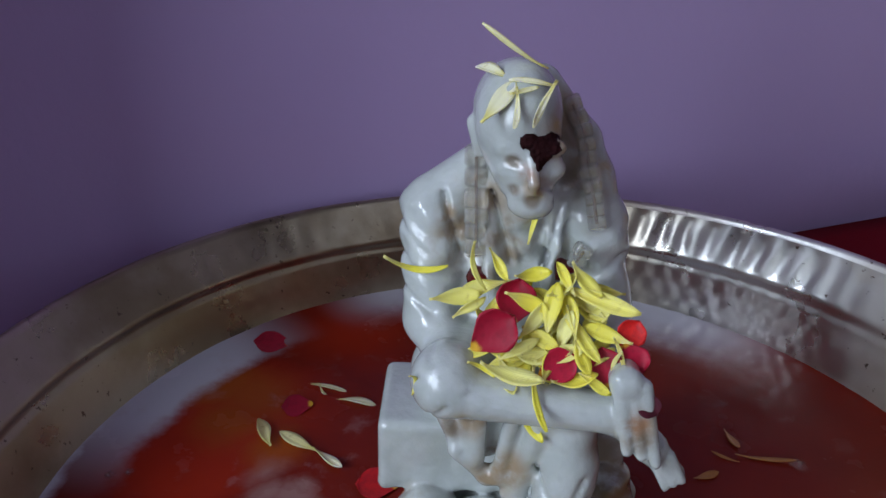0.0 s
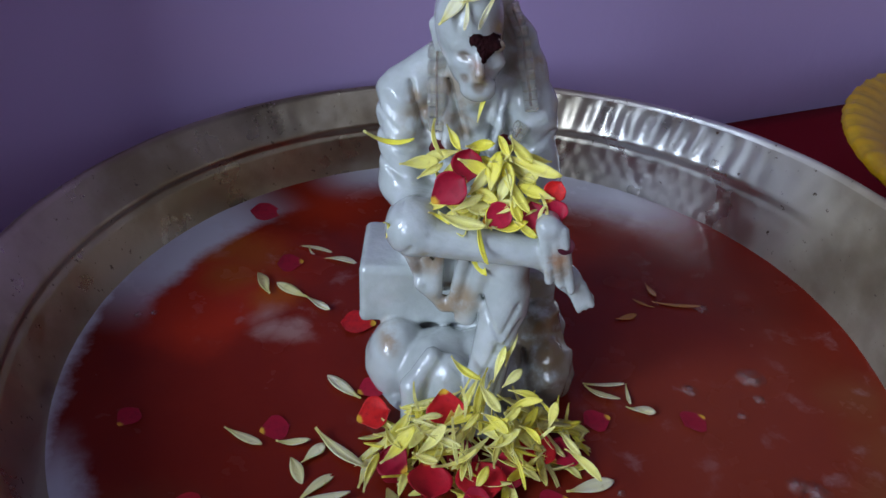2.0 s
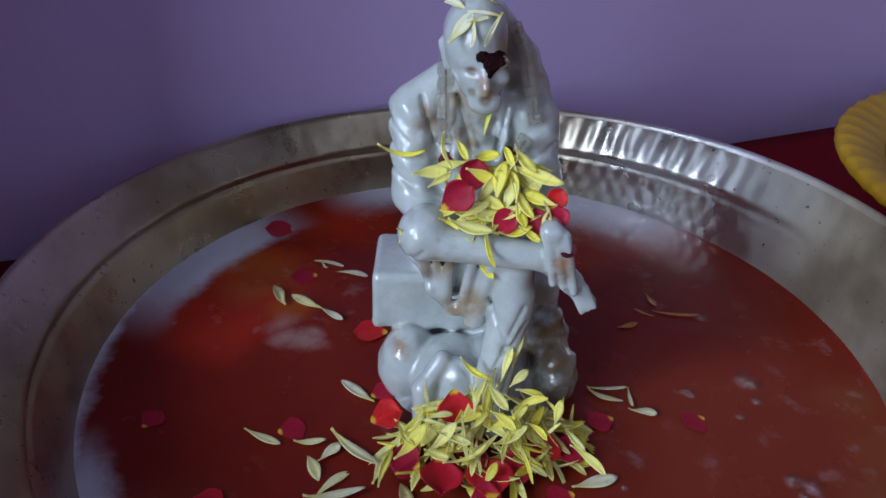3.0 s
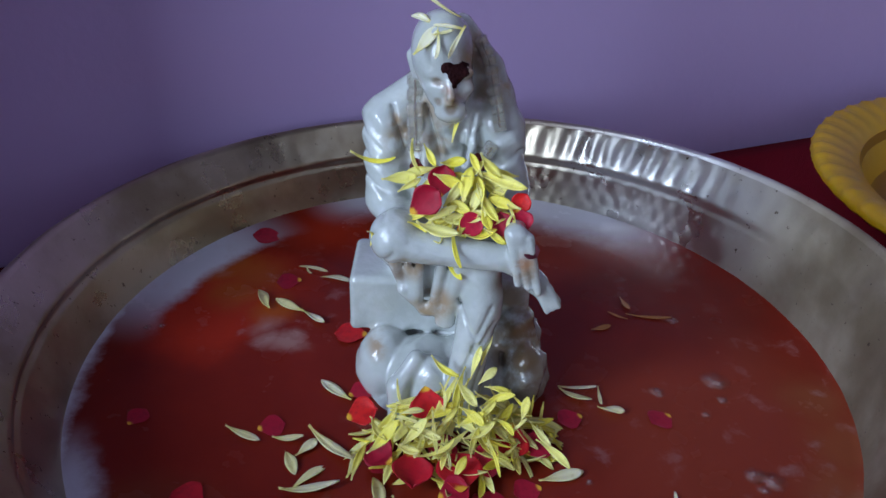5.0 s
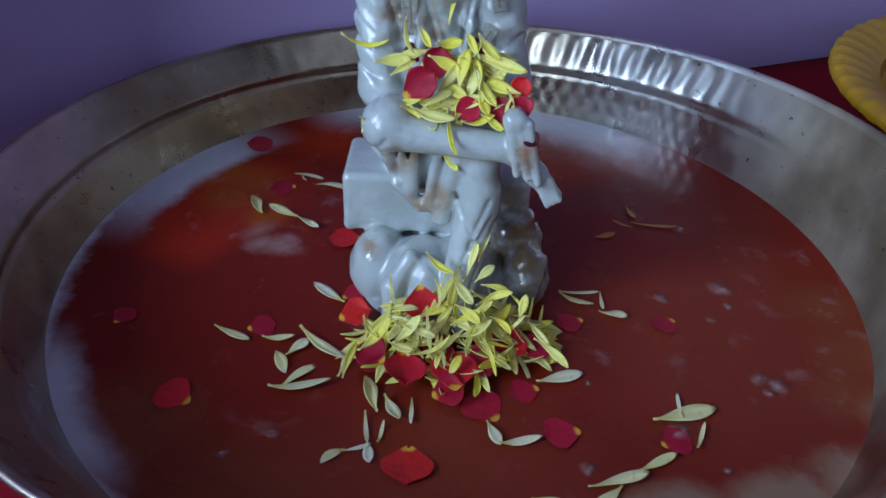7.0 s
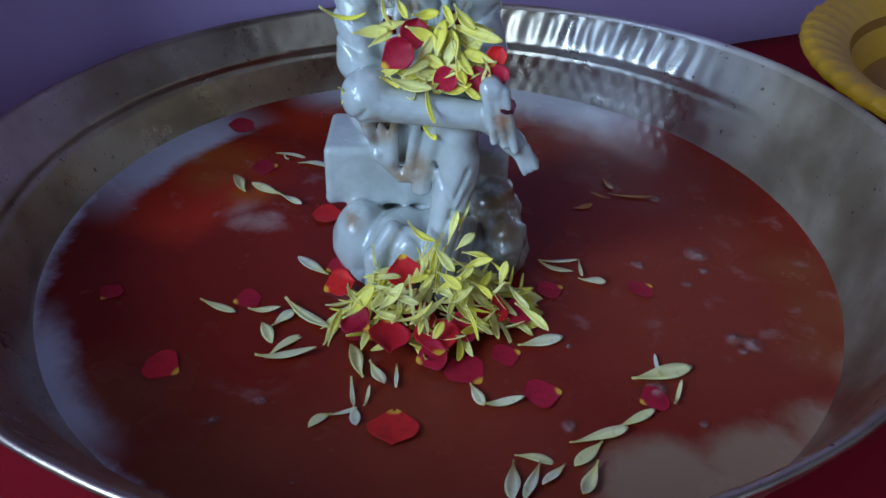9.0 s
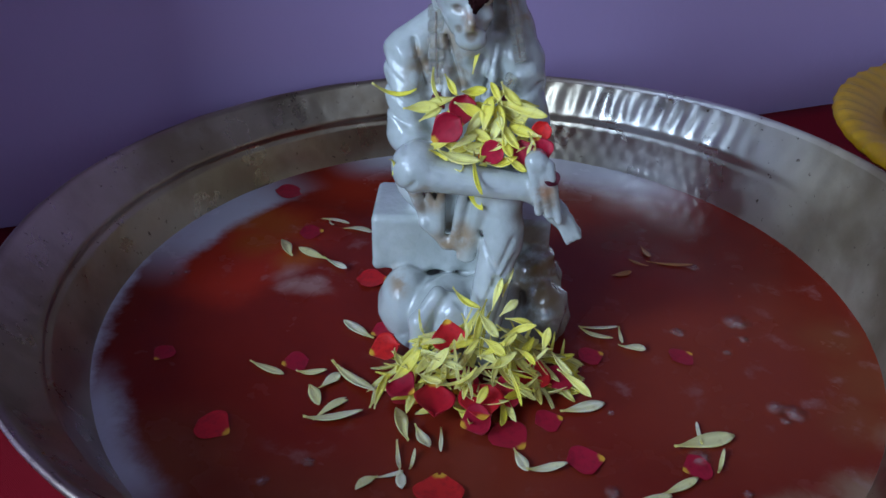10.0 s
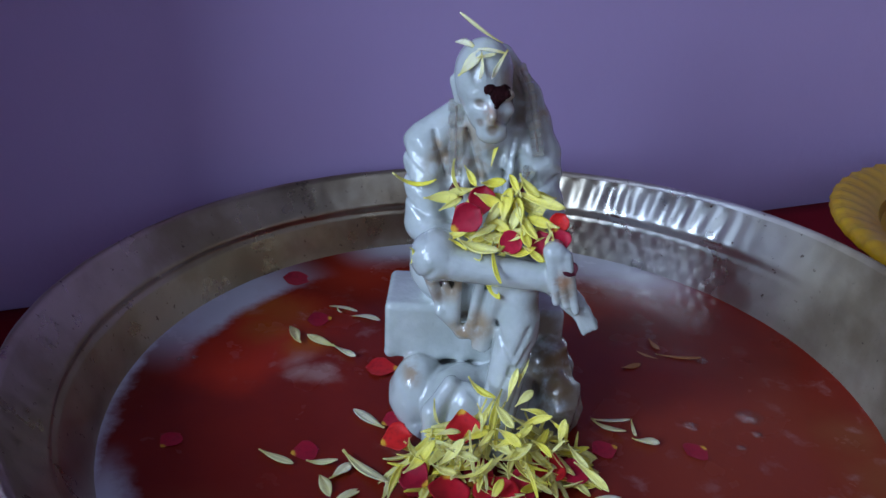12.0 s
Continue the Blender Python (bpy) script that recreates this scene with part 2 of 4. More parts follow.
def rose_petal_skin(name, deep, bright):
    m = Mat(name, Roughness=0.55, Specular_IOR_Level=0.3)
    pos = m.coord()
    c = m.mix(rand_of(m), deep, bright)
    c = m.mix(m.ramp(m.noise(240.0, 5, pos), 0.45, 0.75, 0, 0.5), c, tuple(0.5 * v for v in deep))
    jag = m.node("ShaderNodeTexNoise", {"Scale": 420.0, "Detail": 3.0, "Vector": pos}).outputs["Color"]
    jag = m.node("ShaderNodeVectorMath", {0: jag, 1: (0.003, 0.003, 0.0)}, operation="MULTIPLY").outputs[0]
    jag = m.node("ShaderNodeVectorMath", {0: pos, 1: jag}, operation="ADD").outputs[0]
    c = m.mix(m.near(jag, (-0.0088, 0.0015, 0.0015), 0.0024, 0.0046), c, (0.78, 0.42, 0.03))
    m.set("Base Color", c)
    m.set("Sheen Weight", 0.04)
    return m.bump(m.noise(400.0, 4, pos), 0.25, 0.0004).m


def crystal(name, colour):
    m = Mat(name, Roughness=0.06, IOR=1.5, Transmission_Weight=0.8)
    m.set("Base Color", m.mix(m.ramp(m.noise(150.0, 3), 0.5, 0.8), colour, tuple(v * s for v, s in zip(colour, (0.8, 0.7, 0.5)))))
    return m.m


def dark_paste():
    m = Mat("dark_vermilion_paste", Roughness=0.9, Specular_IOR_Level=0.1)
    m.set("Base Color", m.mix(m.noise(500.0, 5), (0.010, 0.004, 0.005), (0.035, 0.006, 0.006)))
    return m.bump(m.noise(900.0, 5), 0.7, 0.0006).m


def yellow_plastic(name, light, deep):
    m = Mat(name, Roughness=0.38)
    m.set("Base Color", m.mix(m.noise(18.0, 4), light, deep))
    m.set("Subsurface Weight", 0.1)
    m.set("Subsurface Scale", 0.004)
    return m.m


def scum():
    m = Mat("curdled_milk", Roughness=0.5)
    pos = m.coord()
    m.set("Base Color", m.mix(m.noise(2.2, 5, pos), (0.54, 0.40, 0.37), (0.40, 0.21, 0.18)))
    fade = m.near(pos, (0.0, 0.0, 0.0), 0.15, 0.85)
    m.set("Alpha", m.math("MULTIPLY", fade, m.ramp(m.noise(1.9, 5, pos), 0.28, 0.66, 0.0, 0.62)))
    return m.m


M_WALL, M_CLOTH, M_WOOD, M_TRAY, M_POOL = wall_paint(), red_cloth(), wood(), tray_metal(), pool_liquid()
M_ROOM, M_FLOOR = plain_paint("room_paint", (0.22, 0.18, 0.21)), plain_paint("floor_stone", (0.16, 0.14, 0.13))
M_STATUE, M_YELLOW, M_ORANGE = glazed_white(), yellow_petal_skin("yellow_petal", (0.96, 0.81, 0.06), (0.96, 0.90, 0.30)), orange_petal_skin()
M_CREAM = yellow_petal_skin("cream_petal", (0.95, 0.87, 0.34), (0.96, 0.92, 0.58))
M_ROSE = rose_petal_skin("rose_petal", (0.50, 0.006, 0.020), (0.72, 0.018, 0.012))
M_ROSE_DARK = rose_petal_skin("dark_rose_petal", (0.36, 0.004, 0.022), (0.50, 0.007, 0.034))
M_MAROON = rose_petal_skin("maroon_petal", (0.07, 0.004, 0.012), (0.10, 0.006, 0.016))
M_GLASS, M_REDGLASS = crystal("clear_crystal", (0.99, 0.98, 0.90)), crystal("red_glass", (0.35, 0.012, 0.02))
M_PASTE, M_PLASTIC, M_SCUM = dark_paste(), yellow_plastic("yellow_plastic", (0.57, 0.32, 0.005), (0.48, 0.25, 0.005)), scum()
# the dish's well takes a darker, browner yellow than its rim
M_DISH_WELL = yellow_plastic("dish_well_amber", (0.30, 0.135, 0.006), (0.24, 0.10, 0.006))

# ---- mesh tools ----


def mesh_of(name, verts, faces, material, smooth=True):
    me = bpy.data.meshes.new(name)
    me.from_pydata([tuple(v) for v in verts], [], faces)
    me.materials.append(material)
    if smooth:
        me.polygons.foreach_set("use_smooth", [True] * len(me.polygons))
    me.update()
    return me


def finish(name, bm, material, smooth=False):
    bmesh.ops.recalc_face_normals(bm, faces=bm.faces[:])
    me = bpy.data.meshes.new(name)
    bm.to_mesh(me)
    bm.free()
    me.materials.append(material)
    if smooth:
        me.polygons.foreach_set("use_smooth", [True] * len(me.polygons))
    return me


def part(name, bm, material, parent, label="", smooth=False):
    ob = new(name, finish(name, bm, material, smooth))
    ob.parent = parent
    return tagged(ob, label)


def slab(u0, u1, s0, s1, z0, z1):
    """A block in the room's own directions."""
    bm = bmesh.new()
    vs = [bm.verts.new(room(u, s, z)) for z in (z0, z1) for u, s in ((u0, s0), (u1, s0), (u1, s1), (u0, s1))]
    for f in ((0, 1, 2, 3), (4, 5, 6, 7), (0, 1, 5, 4), (1, 2, 6, 5), (2, 3, 7, 6), (3, 0, 4, 7)):
        bm.faces.new([vs[i] for i in f])
    return bm


def lathe(profile, turns, shape=None, close=False):
    """Verts and faces of a turned form. profile: (radius, height). shape(r, z, angle, i) may move a point."""
    verts, faces, n = [], [], len(profile)
    for j in range(turns):
        a = 2 * math.pi * j / turns
        for i, (r, z) in enumerate(profile):
            if shape:
                r, z = shape(r, z, a, i)
            verts.append((r * math.cos(a), r * math.sin(a), z))
    for j in range(turns):
        k = (j + 1) % turns
        for i in range(n - 1):
            faces.append((j * n + i, k * n + i, k * n + i + 1, j * n + i + 1))
    return verts, faces


# ---- room ----
def structure(name, bm, material, label):
    ob = new(name, finish(name, bm, material))
    return tagged(ob, label, "wall" if "wall" in name else name, kind="structure")


FLOOR_Z, TOP_Z = -0.77, 1.95
def holed(blocks):
    """One wall built of blocks round its opening."""
    bm = bmesh.new()
    for at in blocks:
        b, me = slab(*at), bpy.data.meshes.new("piece")
        b.to_mesh(me)
        b.free()
        bm.from_mesh(me)
    return bm


structure("wall_back", slab(-2.32, 1.72, -0.12, 0.0, FLOOR_Z, TOP_Z), M_WALL, "lavender painted plaster wall behind the tray")
# added out of view: keeps window light off the back wall's left
structure("wall_light_blocker", slab(BLOCKER_U - 0.12, BLOCKER_U, 0.0, BLOCKER_DEPTH, FLOOR_Z, TOP_Z), M_WALL, "unseen lavender plaster stub wall added to shade the left side")
structure("wall_right", slab(1.6, 1.72, 0.0, 2.1, FLOOR_Z, TOP_Z), M_ROOM, "plain lavender plaster wall closing the room")
structure("wall_front", holed(((-2.32, FRONT_FILL[0], 2.1, 2.22, FLOOR_Z, TOP_Z), (FRONT_FILL[1], 1.72, 2.1, 2.22, FLOOR_Z, TOP_Z), (FRONT_FILL[0], FRONT_FILL[1], 2.1, 2.22, FLOOR_Z, FRONT_FILL[2]), (FRONT_FILL[0], FRONT_FILL[1], 2.1, 2.22, FRONT_FILL[3], TOP_Z))), M_ROOM, "plain lavender plaster wall with an added opening for fill light")
structure("wall_left", holed([(-2.32, -2.2, s0, s1, FLOOR_Z, TOP_Z) for s0, s1 in ((0.0, SLIT[0]), (SLIT[1], SIDE_FILL[0]), (SIDE_FILL[1], 2.1))] + [(-2.32, -2.2, w[0], w[1], *z) for w in (SLIT, SIDE_FILL) for z in ((FLOOR_Z, w[2]), (w[3], TOP_Z))]), M_ROOM, "plain lavender plaster wall with a window and an added fill opening")
structure("floor", slab(-2.32, 1.72, -0.12, 2.22, FLOOR_Z - 0.1, FLOOR_Z), M_FLOOR, "plain stone floor under the table")
structure("ceiling", slab(-2.32, 1.72, -0.12, 2.22, TOP_Z, TOP_Z + 0.1), M_ROOM, "plain pale plaster ceiling")

table = new("table")
tagged(table, "low wooden table spread with a dark red cloth", "table")
table.location = (0, 0, 0)
part("tabletop", slab(BLOCKER_U + 0.006, 1.05, 0.008, 0.98, TABLE_Z - 0.038, TABLE_Z - 0.002), M_WOOD, table)
for u, s in ((-0.36, 0.08), (0.92, 0.08), (-0.36, 0.86), (0.92, 0.86)):
    part("leg", slab(u, u + 0.06, s, s + 0.06, FLOOR_Z, TABLE_Z - 0.038), M_WOOD, table)


def cloth_sheet():
    """The cloth: a thin sheet with slight creases, hanging over the front edge."""
    nu, ns = 90, 60
    bm = bmesh.new()
    rows = []
    for j in range(ns + 1):
        row = []
        for i in range(nu + 1):
            u, s = BLOCKER_U + 0.003 + 1.44 * i / nu, 0.004 + 0.99 * j / ns
            p = room(u, s, 0)
            z = TABLE_Z - 0.0002 * (1 + noise.noise(Vector((p.x * 5, p.y * 9, 0.3))))
            row.append(bm.verts.new((p.x, p.y, z)))
        rows.append(row)
    for a, b in zip(rows, rows[1:]):
        for i in range(nu):
            bm.faces.new((a[i], a[i + 1], b[i + 1], b[i]))
    ext = bmesh.ops.extrude_face_region(bm, geom=bm.faces[:])
    for v in ext["geom"]:
        if isinstance(v, bmesh.types.BMVert):
            v.co.z -= 0.0012
    return bm


cloth = new("tablecloth", finish("tablecloth", cloth_sheet(), M_CLOTH, True))
tagged(cloth, "dark red woven cloth lying flat under the tray", "tablecloth")

# ---- tray ----
RIM_SHIFT = (-0.0047, -0.0121)  # the hand-beaten rim sits a little off the base's centre
TILT = (0.031, -0.029)


def tray_profile():
    inner = [(0.0005, -0.0140), (0.06, -0.0140), (0.12, -0.0139), (0.160, -0.0135), (0.172, -0.0122), (0.181, -0.0080)]
    inner += [(0.1875 + 0.0080 * k / 14, -0.003 + 0.0300 * k / 14) for k in range(15)]
    inner += [(0.1964, 0.0284), (0.1968, 0.0300), (0.1960, 0.0318), (0.1955, 0.0332)]
    inner += [(0.1957 + 0.0108 * k / 12, 0.0345 + 0.0225 * k / 12) for k in range(13)]
    lip = [(0.2072, 0.0582), (0.2082, 0.0596), (0.2094, 0.0601), (0.2108, 0.0596), (0.2114, 0.0582), (0.2108, 0.0570)]
    outer = [(0.2090, 0.0520), (0.2003, 0.0300), (0.1990, 0.0270), (0.1905, -0.0020), (0.184, -0.0110), (0.172, -0.0150), (0.12, -0.0160), (0.0005, -0.0160)]
    return inner, lip, outer


def build_tray():
    inner, lip, outer = tray_profile()
    prof = inner + lip + outer
    turns = 900

    def beaten(r, z, a, i):
        # strong hammer marks at the back, worn nearly smooth along one side
        away = abs((a - radians(68) + math.pi) % (2 * math.pi) - math.pi)
        keep = 0.14 + 0.86 * max(0.0, min(1.0, (radians(28) - away) / radians(9) + 0.5))
        wob = noise.noise(Vector((math.cos(a) * 9, math.sin(a) * 9, z * 60)))
        side = abs((a - radians(-28) + math.pi) % (2 * math.pi) - math.pi)
        plain = max(0.0, min(1.0, (radians(62) - side) / radians(26) + 0.5))
        plain = plain * plain * (3 - 2 * plain)
        if 6 <= i <= 37:
            r += plain * (0.1875 + 0.0190 * (z + 0.003) / 0.060 - r)
        if 6 <= i <= 20:
            row = int((z + 0.003) / 0.0101)
            f = (z + 0.003) / 0.0101 - row
            c = 118 * a / (2 * math.pi) + 0.5 * (row % 2) + 0.25 * wob
            q = (math.cos(2 * math.pi * c) * 0.5 + 0.5) * math.sin(math.pi * f)
            r += keep * 0.0006 * (q - 0.35) + 0.0003 * wob
        elif 25 <= i <= 37:
            f = (z - 0.0345) / 0.0225
            c = 98 * a / (2 * math.pi) + 0.18 * wob + 0.15 * f
            q = (math.cos(2 * math.pi * c) * 0.5 + 0.5) * math.sin(math.pi * min(max(f, 0), 1)) ** 0.6
            r += keep * 0.0013 * (q - 0.4) + 0.0004 * wob
        else:
            r += 0.0004 * wob
        z += 0.0006 * noise.noise(Vector((math.cos(a) * 2.5, math.sin(a) * 2.5, 4.0)))
        return r, z

    verts, faces = lathe(prof, turns, beaten)
    out = []
    for x, y, z in verts:
        k = max(0.0, z) / 0.06
        out.append((x + RIM_SHIFT[0] * k, y + RIM_SHIFT[1] * k, z + TILT[0] * x * k + TILT[1] * y * k))
    n_in = len(inner)
    n = len(prof)
    body, edge = [], []
    for f in faces:
        i = f[0] % n
        (edge if n_in - 1 <= i < n_in + len(lip) else body).append(f)

    def sub(fs):
        used = sorted({v for f in fs for v in f})
        back = {v: k for k, v in enumerate(used)}
        return [out[v] for v in used], [tuple(back[v] for v in f) for f in fs]

    tray = new("tray")
    tagged(tray, "large round hammered brass tray, tarnished, half full of reddened milk", "tray")
    tray.location = (0, 0, -0.0058)
    for nm, fs, lab in (("bowl", body, "hammered tarnished metal wall and floor"), ("rolled_rim", edge, "bright worn rolled rim")):
        v, f = sub(fs)
        ob = new(nm, mesh_of(nm, v, f, M_TRAY))
        ob.parent = tray
        ob.location = (0, 0, 0.0058)
        tagged(ob, lab)
    return tray


build_tray()


def build_pool():
    verts, faces = lathe([(0.0004, 0.0)] + [(0.19 * k / 30, 0.0) for k in range(1, 30)] + [(0.1888, 0.0001), (0.1902, 0.0007)], 240)
    ob = new("milk_pool", mesh_of("milk_pool", verts, faces, M_POOL))
    return tagged(ob, "milk reddened with vermilion, cream-white along its edge, in the tray", "liquid", kind="stuff")


build_pool()

# ---- statue ----
STEP = 0.00095
LOW, HIGH = np.array((-0.066, -0.064, -0.0165)), np.array((0.052, 0.046, 0.190))
COUNT = np.ceil((HIGH - LOW) / STEP).astype(int)
GX, GY, GZ = np.meshgrid(*[(LOW[i] + STEP * np.arange(COUNT[i])).astype(np.float32) for i in range(3)], indexing="ij", sparse=True)


def ball(c, r):
    """Distance to an ellipsoid, near enough for blending."""
    q = [(g - ci) / ri for g, ci, ri in zip((GX, GY, GZ), c, r)]
    k = np.sqrt(q[0] ** 2 + q[1] ** 2 + q[2] ** 2)
    g = np.sqrt((q[0] / r[0]) ** 2 + (q[1] / r[1]) ** 2 + (q[2] / r[2]) ** 2)
    return k * (k - 1.0) / np.maximum(g, 1e-6)


def rod(a, b, ra, rb=None):
    """Distance to a tapered rod with round ends."""
    rb = ra if rb is None else rb
    a, b = np.array(a), np.array(b)
    d = b - a
    t = ((GX - a[0]) * d[0] + (GY - a[1]) * d[1] + (GZ - a[2]) * d[2]) / (d @ d)
    t = np.clip(t, 0, 1)
    dist = np.sqrt((GX - a[0] - t * d[0]) ** 2 + (GY - a[1] - t * d[1]) ** 2 + (GZ - a[2] - t * d[2]) ** 2)
    return dist - (ra + (rb - ra) * t)


def block(c, h, rnd):
    q = [abs(g - ci) - (hi - rnd) for g, ci, hi in zip((GX, GY, GZ), c, h)]
    outside = np.sqrt(sum(np.maximum(v, 0) ** 2 for v in q))
    return outside + np.minimum(np.maximum(np.maximum(q[0], q[1]), q[2]), 0) - rnd


def join(a, b, k=0.003):
    h = np.clip(0.5 + 0.5 * (b - a) / k, 0, 1)
    return b + (a - b) * h - k * h * (1 - h)


def carve(a, b, k=0.0015):
    h = np.clip(0.5 - 0.5 * (a + b) / k, 0, 1)
    return a + (-b - a) * h + k * h * (1 - h)


def crease(f, a, b, depth=0.0013, width=0.0009):
    """A fold line pressed into the front of a form, drawn from a to b in (x, z)."""
    a, b = np.array(a), np.array(b)
    d = b - a
    t = np.clip(((GX - a[0]) * d[0] + (GZ - a[1]) * d[1]) / (d @ d), 0, 1)
    off = (GX - a[0] - t * d[0]) ** 2 + (GZ - a[1] - t * d[1]) ** 2
    return f + depth * np.exp(-off / width ** 2) * (GY < 0.004)


def statue_field():
    # rock base
    f = ball((-0.006, -0.012, -0.008), (0.045, 0.042, 0.019))
    for c, r in (((-0.038, -0.014, 0.010), (0.0145, 0.017, 0.020)), ((-0.015, -0.034, 0.008), (0.0125, 0.013, 0.022)),
                 ((0.0, -0.02, 0.006), (0.022, 0.020, 0.024)), ((0.023, -0.008, 0.028), (0.0125, 0.013, 0.015)), ((0.028, -0.018, 0.010), (0.0125, 0.017, 0.020)),
                 ((-0.018, -0.022, 0.012), (0.020, 0.020, 0.0175)), ((0.006, 0.006, 0.012), (0.034, 0.022, 0.022)), ((-0.028, 0.012, 0.008), (0.02, 0.018, 0.017))):
        f = join(f, ball(c, r), 0.0020)
    rough = np.sin(GX * 210 + 2.4 * np.sin(GZ * 160)) * np.sin(GZ * 190 + 1.9 * np.sin(GY * 170)) + 0.8 * abs(np.sin(GX * 240 - GZ * 170 + 1.5 * np.sin(GY * 200)))
    f = f + (0.0005 + 0.0008 * np.clip((GX - 0.005) * 100, 0, 1)) * rough
    # hem of the robe spread over the rock
    f = join(f, rod((-0.0225, -0.034, 0.0290), (-0.0305, -0.0405, 0.0175), 0.0040, 0.0046), 0.0030)
    f = join(f, rod((-0.0305, -0.0405, 0.0175), (-0.0300, -0.046, -0.002), 0.0046, 0.0050), 0.0030)
    f = carve(f, rod((-0.0235, -0.046, 0.0200), (-0.0240, -0.052, -0.002), 0.0014), 0.0024)
    f = carve(f, rod((-0.0190, -0.036, 0.0335), (-0.0080, -0.042, 0.0240), 0.0012), 0.0020)
    # stone seat
    seat = block((-0.013, 0.010, 0.0400), (0.0425, 0.0195, 0.0150), 0.0032)
    f = join(f, seat + 0.0004 * np.sin(GX * 520 + 1.5 * np.sin(GZ * 300)) * (GZ < 0.03), 0.0012)
    # robe and trunk
    trunk = ball((-0.0145, 0.005, 0.102), (0.0265, 0.019, 0.036))
    trunk = join(trunk, ball((-0.0140, 0.004, 0.128), (0.0270, 0.0130, 0.0125)), 0.006)
    trunk = join(trunk, ball((-0.012, 0.004, 0.07), (0.033, 0.024, 0.020)), 0.006)
    f = join(f, trunk, 0.004)
    # shawl sloping from the neck over both shoulders
    f = join(f, rod((-0.0240, 0.0030, 0.1440), (-0.0382, 0.0000, 0.1325), 0.0080, 0.0096), 0.005)
    f = join(f, rod((0.0000, 0.0030, 0.1500), (0.0100, 0.0000, 0.1300), 0.0080, 0.0095), 0.005)
    # arms in wide sleeves
    f = join(f, rod((-0.0382, -0.001, 0.129), (-0.0378, -0.010, 0.098), 0.0102, 0.0086), 0.004)
    f = join(f, rod((-0.0378, -0.010, 0.098), (-0.030, -0.028, 0.092), 0.0084, 0.0066), 0.003)
    f = join(f, rod((0.0100, 0.000, 0.128), (0.0160, -0.006, 0.102), 0.0096, 0.0086), 0.004)
    f = join(f, rod((0.0160, -0.006, 0.102), (0.0165, -0.034, 0.099), 0.0078, 0.0052), 0.003)
    # crossed leg: thigh, knee, shin
    f = join(f, rod((-0.018, -0.004, 0.084), (-0.031, -0.034, 0.0945), 0.0125, 0.0102), 0.004)
    f = join(f, ball((-0.0325, -0.039, 0.0950), (0.0100, 0.0100, 0.0105)), 0.004)
    f = join(f, rod((-0.028, -0.042, 0.0935), (0.0150, -0.043, 0.0895), 0.0070, 0.0058), 0.002)
    # lap
    f = join(f, ball((-0.006, -0.014, 0.086), (0.024, 0.022, 0.011)), 0.004)
    # foot of the crossed leg, the hand laid over it
    f = join(f, rod((0.0150, -0.043, 0.0900), (0.0270, -0.044, 0.0790), 0.0056, 0.0046), 0.002)
    f = join(f, rod((0.0260, -0.044, 0.0790), (0.0350, -0.043, 0.0690), 0.0044, 0.0032), 0.002)
    for k, (dx, dz) in enumerate(((0.0, 0.0), (0.0034, -0.0006), (0.0068, -0.0018))):
        f = join(f, rod((0.0145 + dx, -0.0465, 0.1030 + dz), (0.0185 + dx * 1.25, -0.0500, 0.0820 + dz * 2.2), 0.0026, 0.0017), 0.0009)
    f = join(f, rod((0.0165, -0.036, 0.100), (0.0165, -0.0455, 0.1025), 0.0054, 0.0044), 0.002)
    for dx in (0.0, 0.0028, 0.0056):
        f = join(f, rod((0.0285 + dx * 0.6, -0.0455, 0.0745 + dx * 0.5), (0.0322 + dx * 0.8, -0.0460, 0.0660 + dx * 0.5), 0.0019, 0.0013), 0.0008)
    # standing leg under the robe
    f = join(f, rod((0.0035, -0.034, 0.086), (0.0060, -0.037, 0.060), 0.0090, 0.0080), 0.003)
    f = join(f, rod((0.0050, -0.037, 0.066), (-0.0005, -0.042, 0.026), 0.0086, 0.0080), 0.003)
    f = join(f, rod((-0.0005, -0.042, 0.024), (-0.001, -0.055, 0.012), 0.0072, 0.0060), 0.003)
    f = carve(f, rod((-0.0060, -0.050, 0.060), (0.0035, -0.0475, 0.044), 0.0009), 0.0014)
    f = carve(f, rod((0.0035, -0.0475, 0.044), (0.0110, -0.0440, 0.058), 0.0007), 0.0014)
    # robe hanging below the knee: a hollow curtain with folds
    f = join(f, ball((-0.0205, -0.021, 0.073), (0.0120, 0.0110, 0.0180)), 0.003)
    f = join(f, block((-0.0105, -0.030, 0.064), (0.0040, 0.0060, 0.0150), 0.0010), 0.001)
    f = join(f, rod((-0.0360, -0.033, 0.088), (-0.0280, -0.031, 0.066), 0.0030, 0.0026), 0.0030)
    f = join(f, rod((-0.0290, -0.034, 0.066), (-0.0190, -0.033, 0.056), 0.0022, 0.0026), 0.0030)
    f = join(f, rod((-0.0190, -0.033, 0.056), (-0.0120, -0.034, 0.058), 0.0026, 0.0022), 0.0030)
    f = join(f, rod((-0.0120, -0.038, 0.086), (-0.0160, -0.034, 0.057), 0.0022, 0.0020), 0.0030)
    f = join(f, rod((-0.0040, -0.039, 0.083), (-0.0100, -0.034, 0.050), 0.0036, 0.0028), 0.0030)
    f = join(f, rod((-0.0215, -0.036, 0.084), (-0.0225, -0.034, 0.064), 0.0018, 0.0026), 0.0030)
    f = join(f, rod((-0.0270, -0.034, 0.080), (-0.0245, -0.033, 0.066), 0.0014, 0.0020), 0.0030)
    f = carve(f, rod((-0.0080, -0.047, 0.080), (-0.0125, -0.040, 0.058), 0.0022, 0.0012), 0.0012)
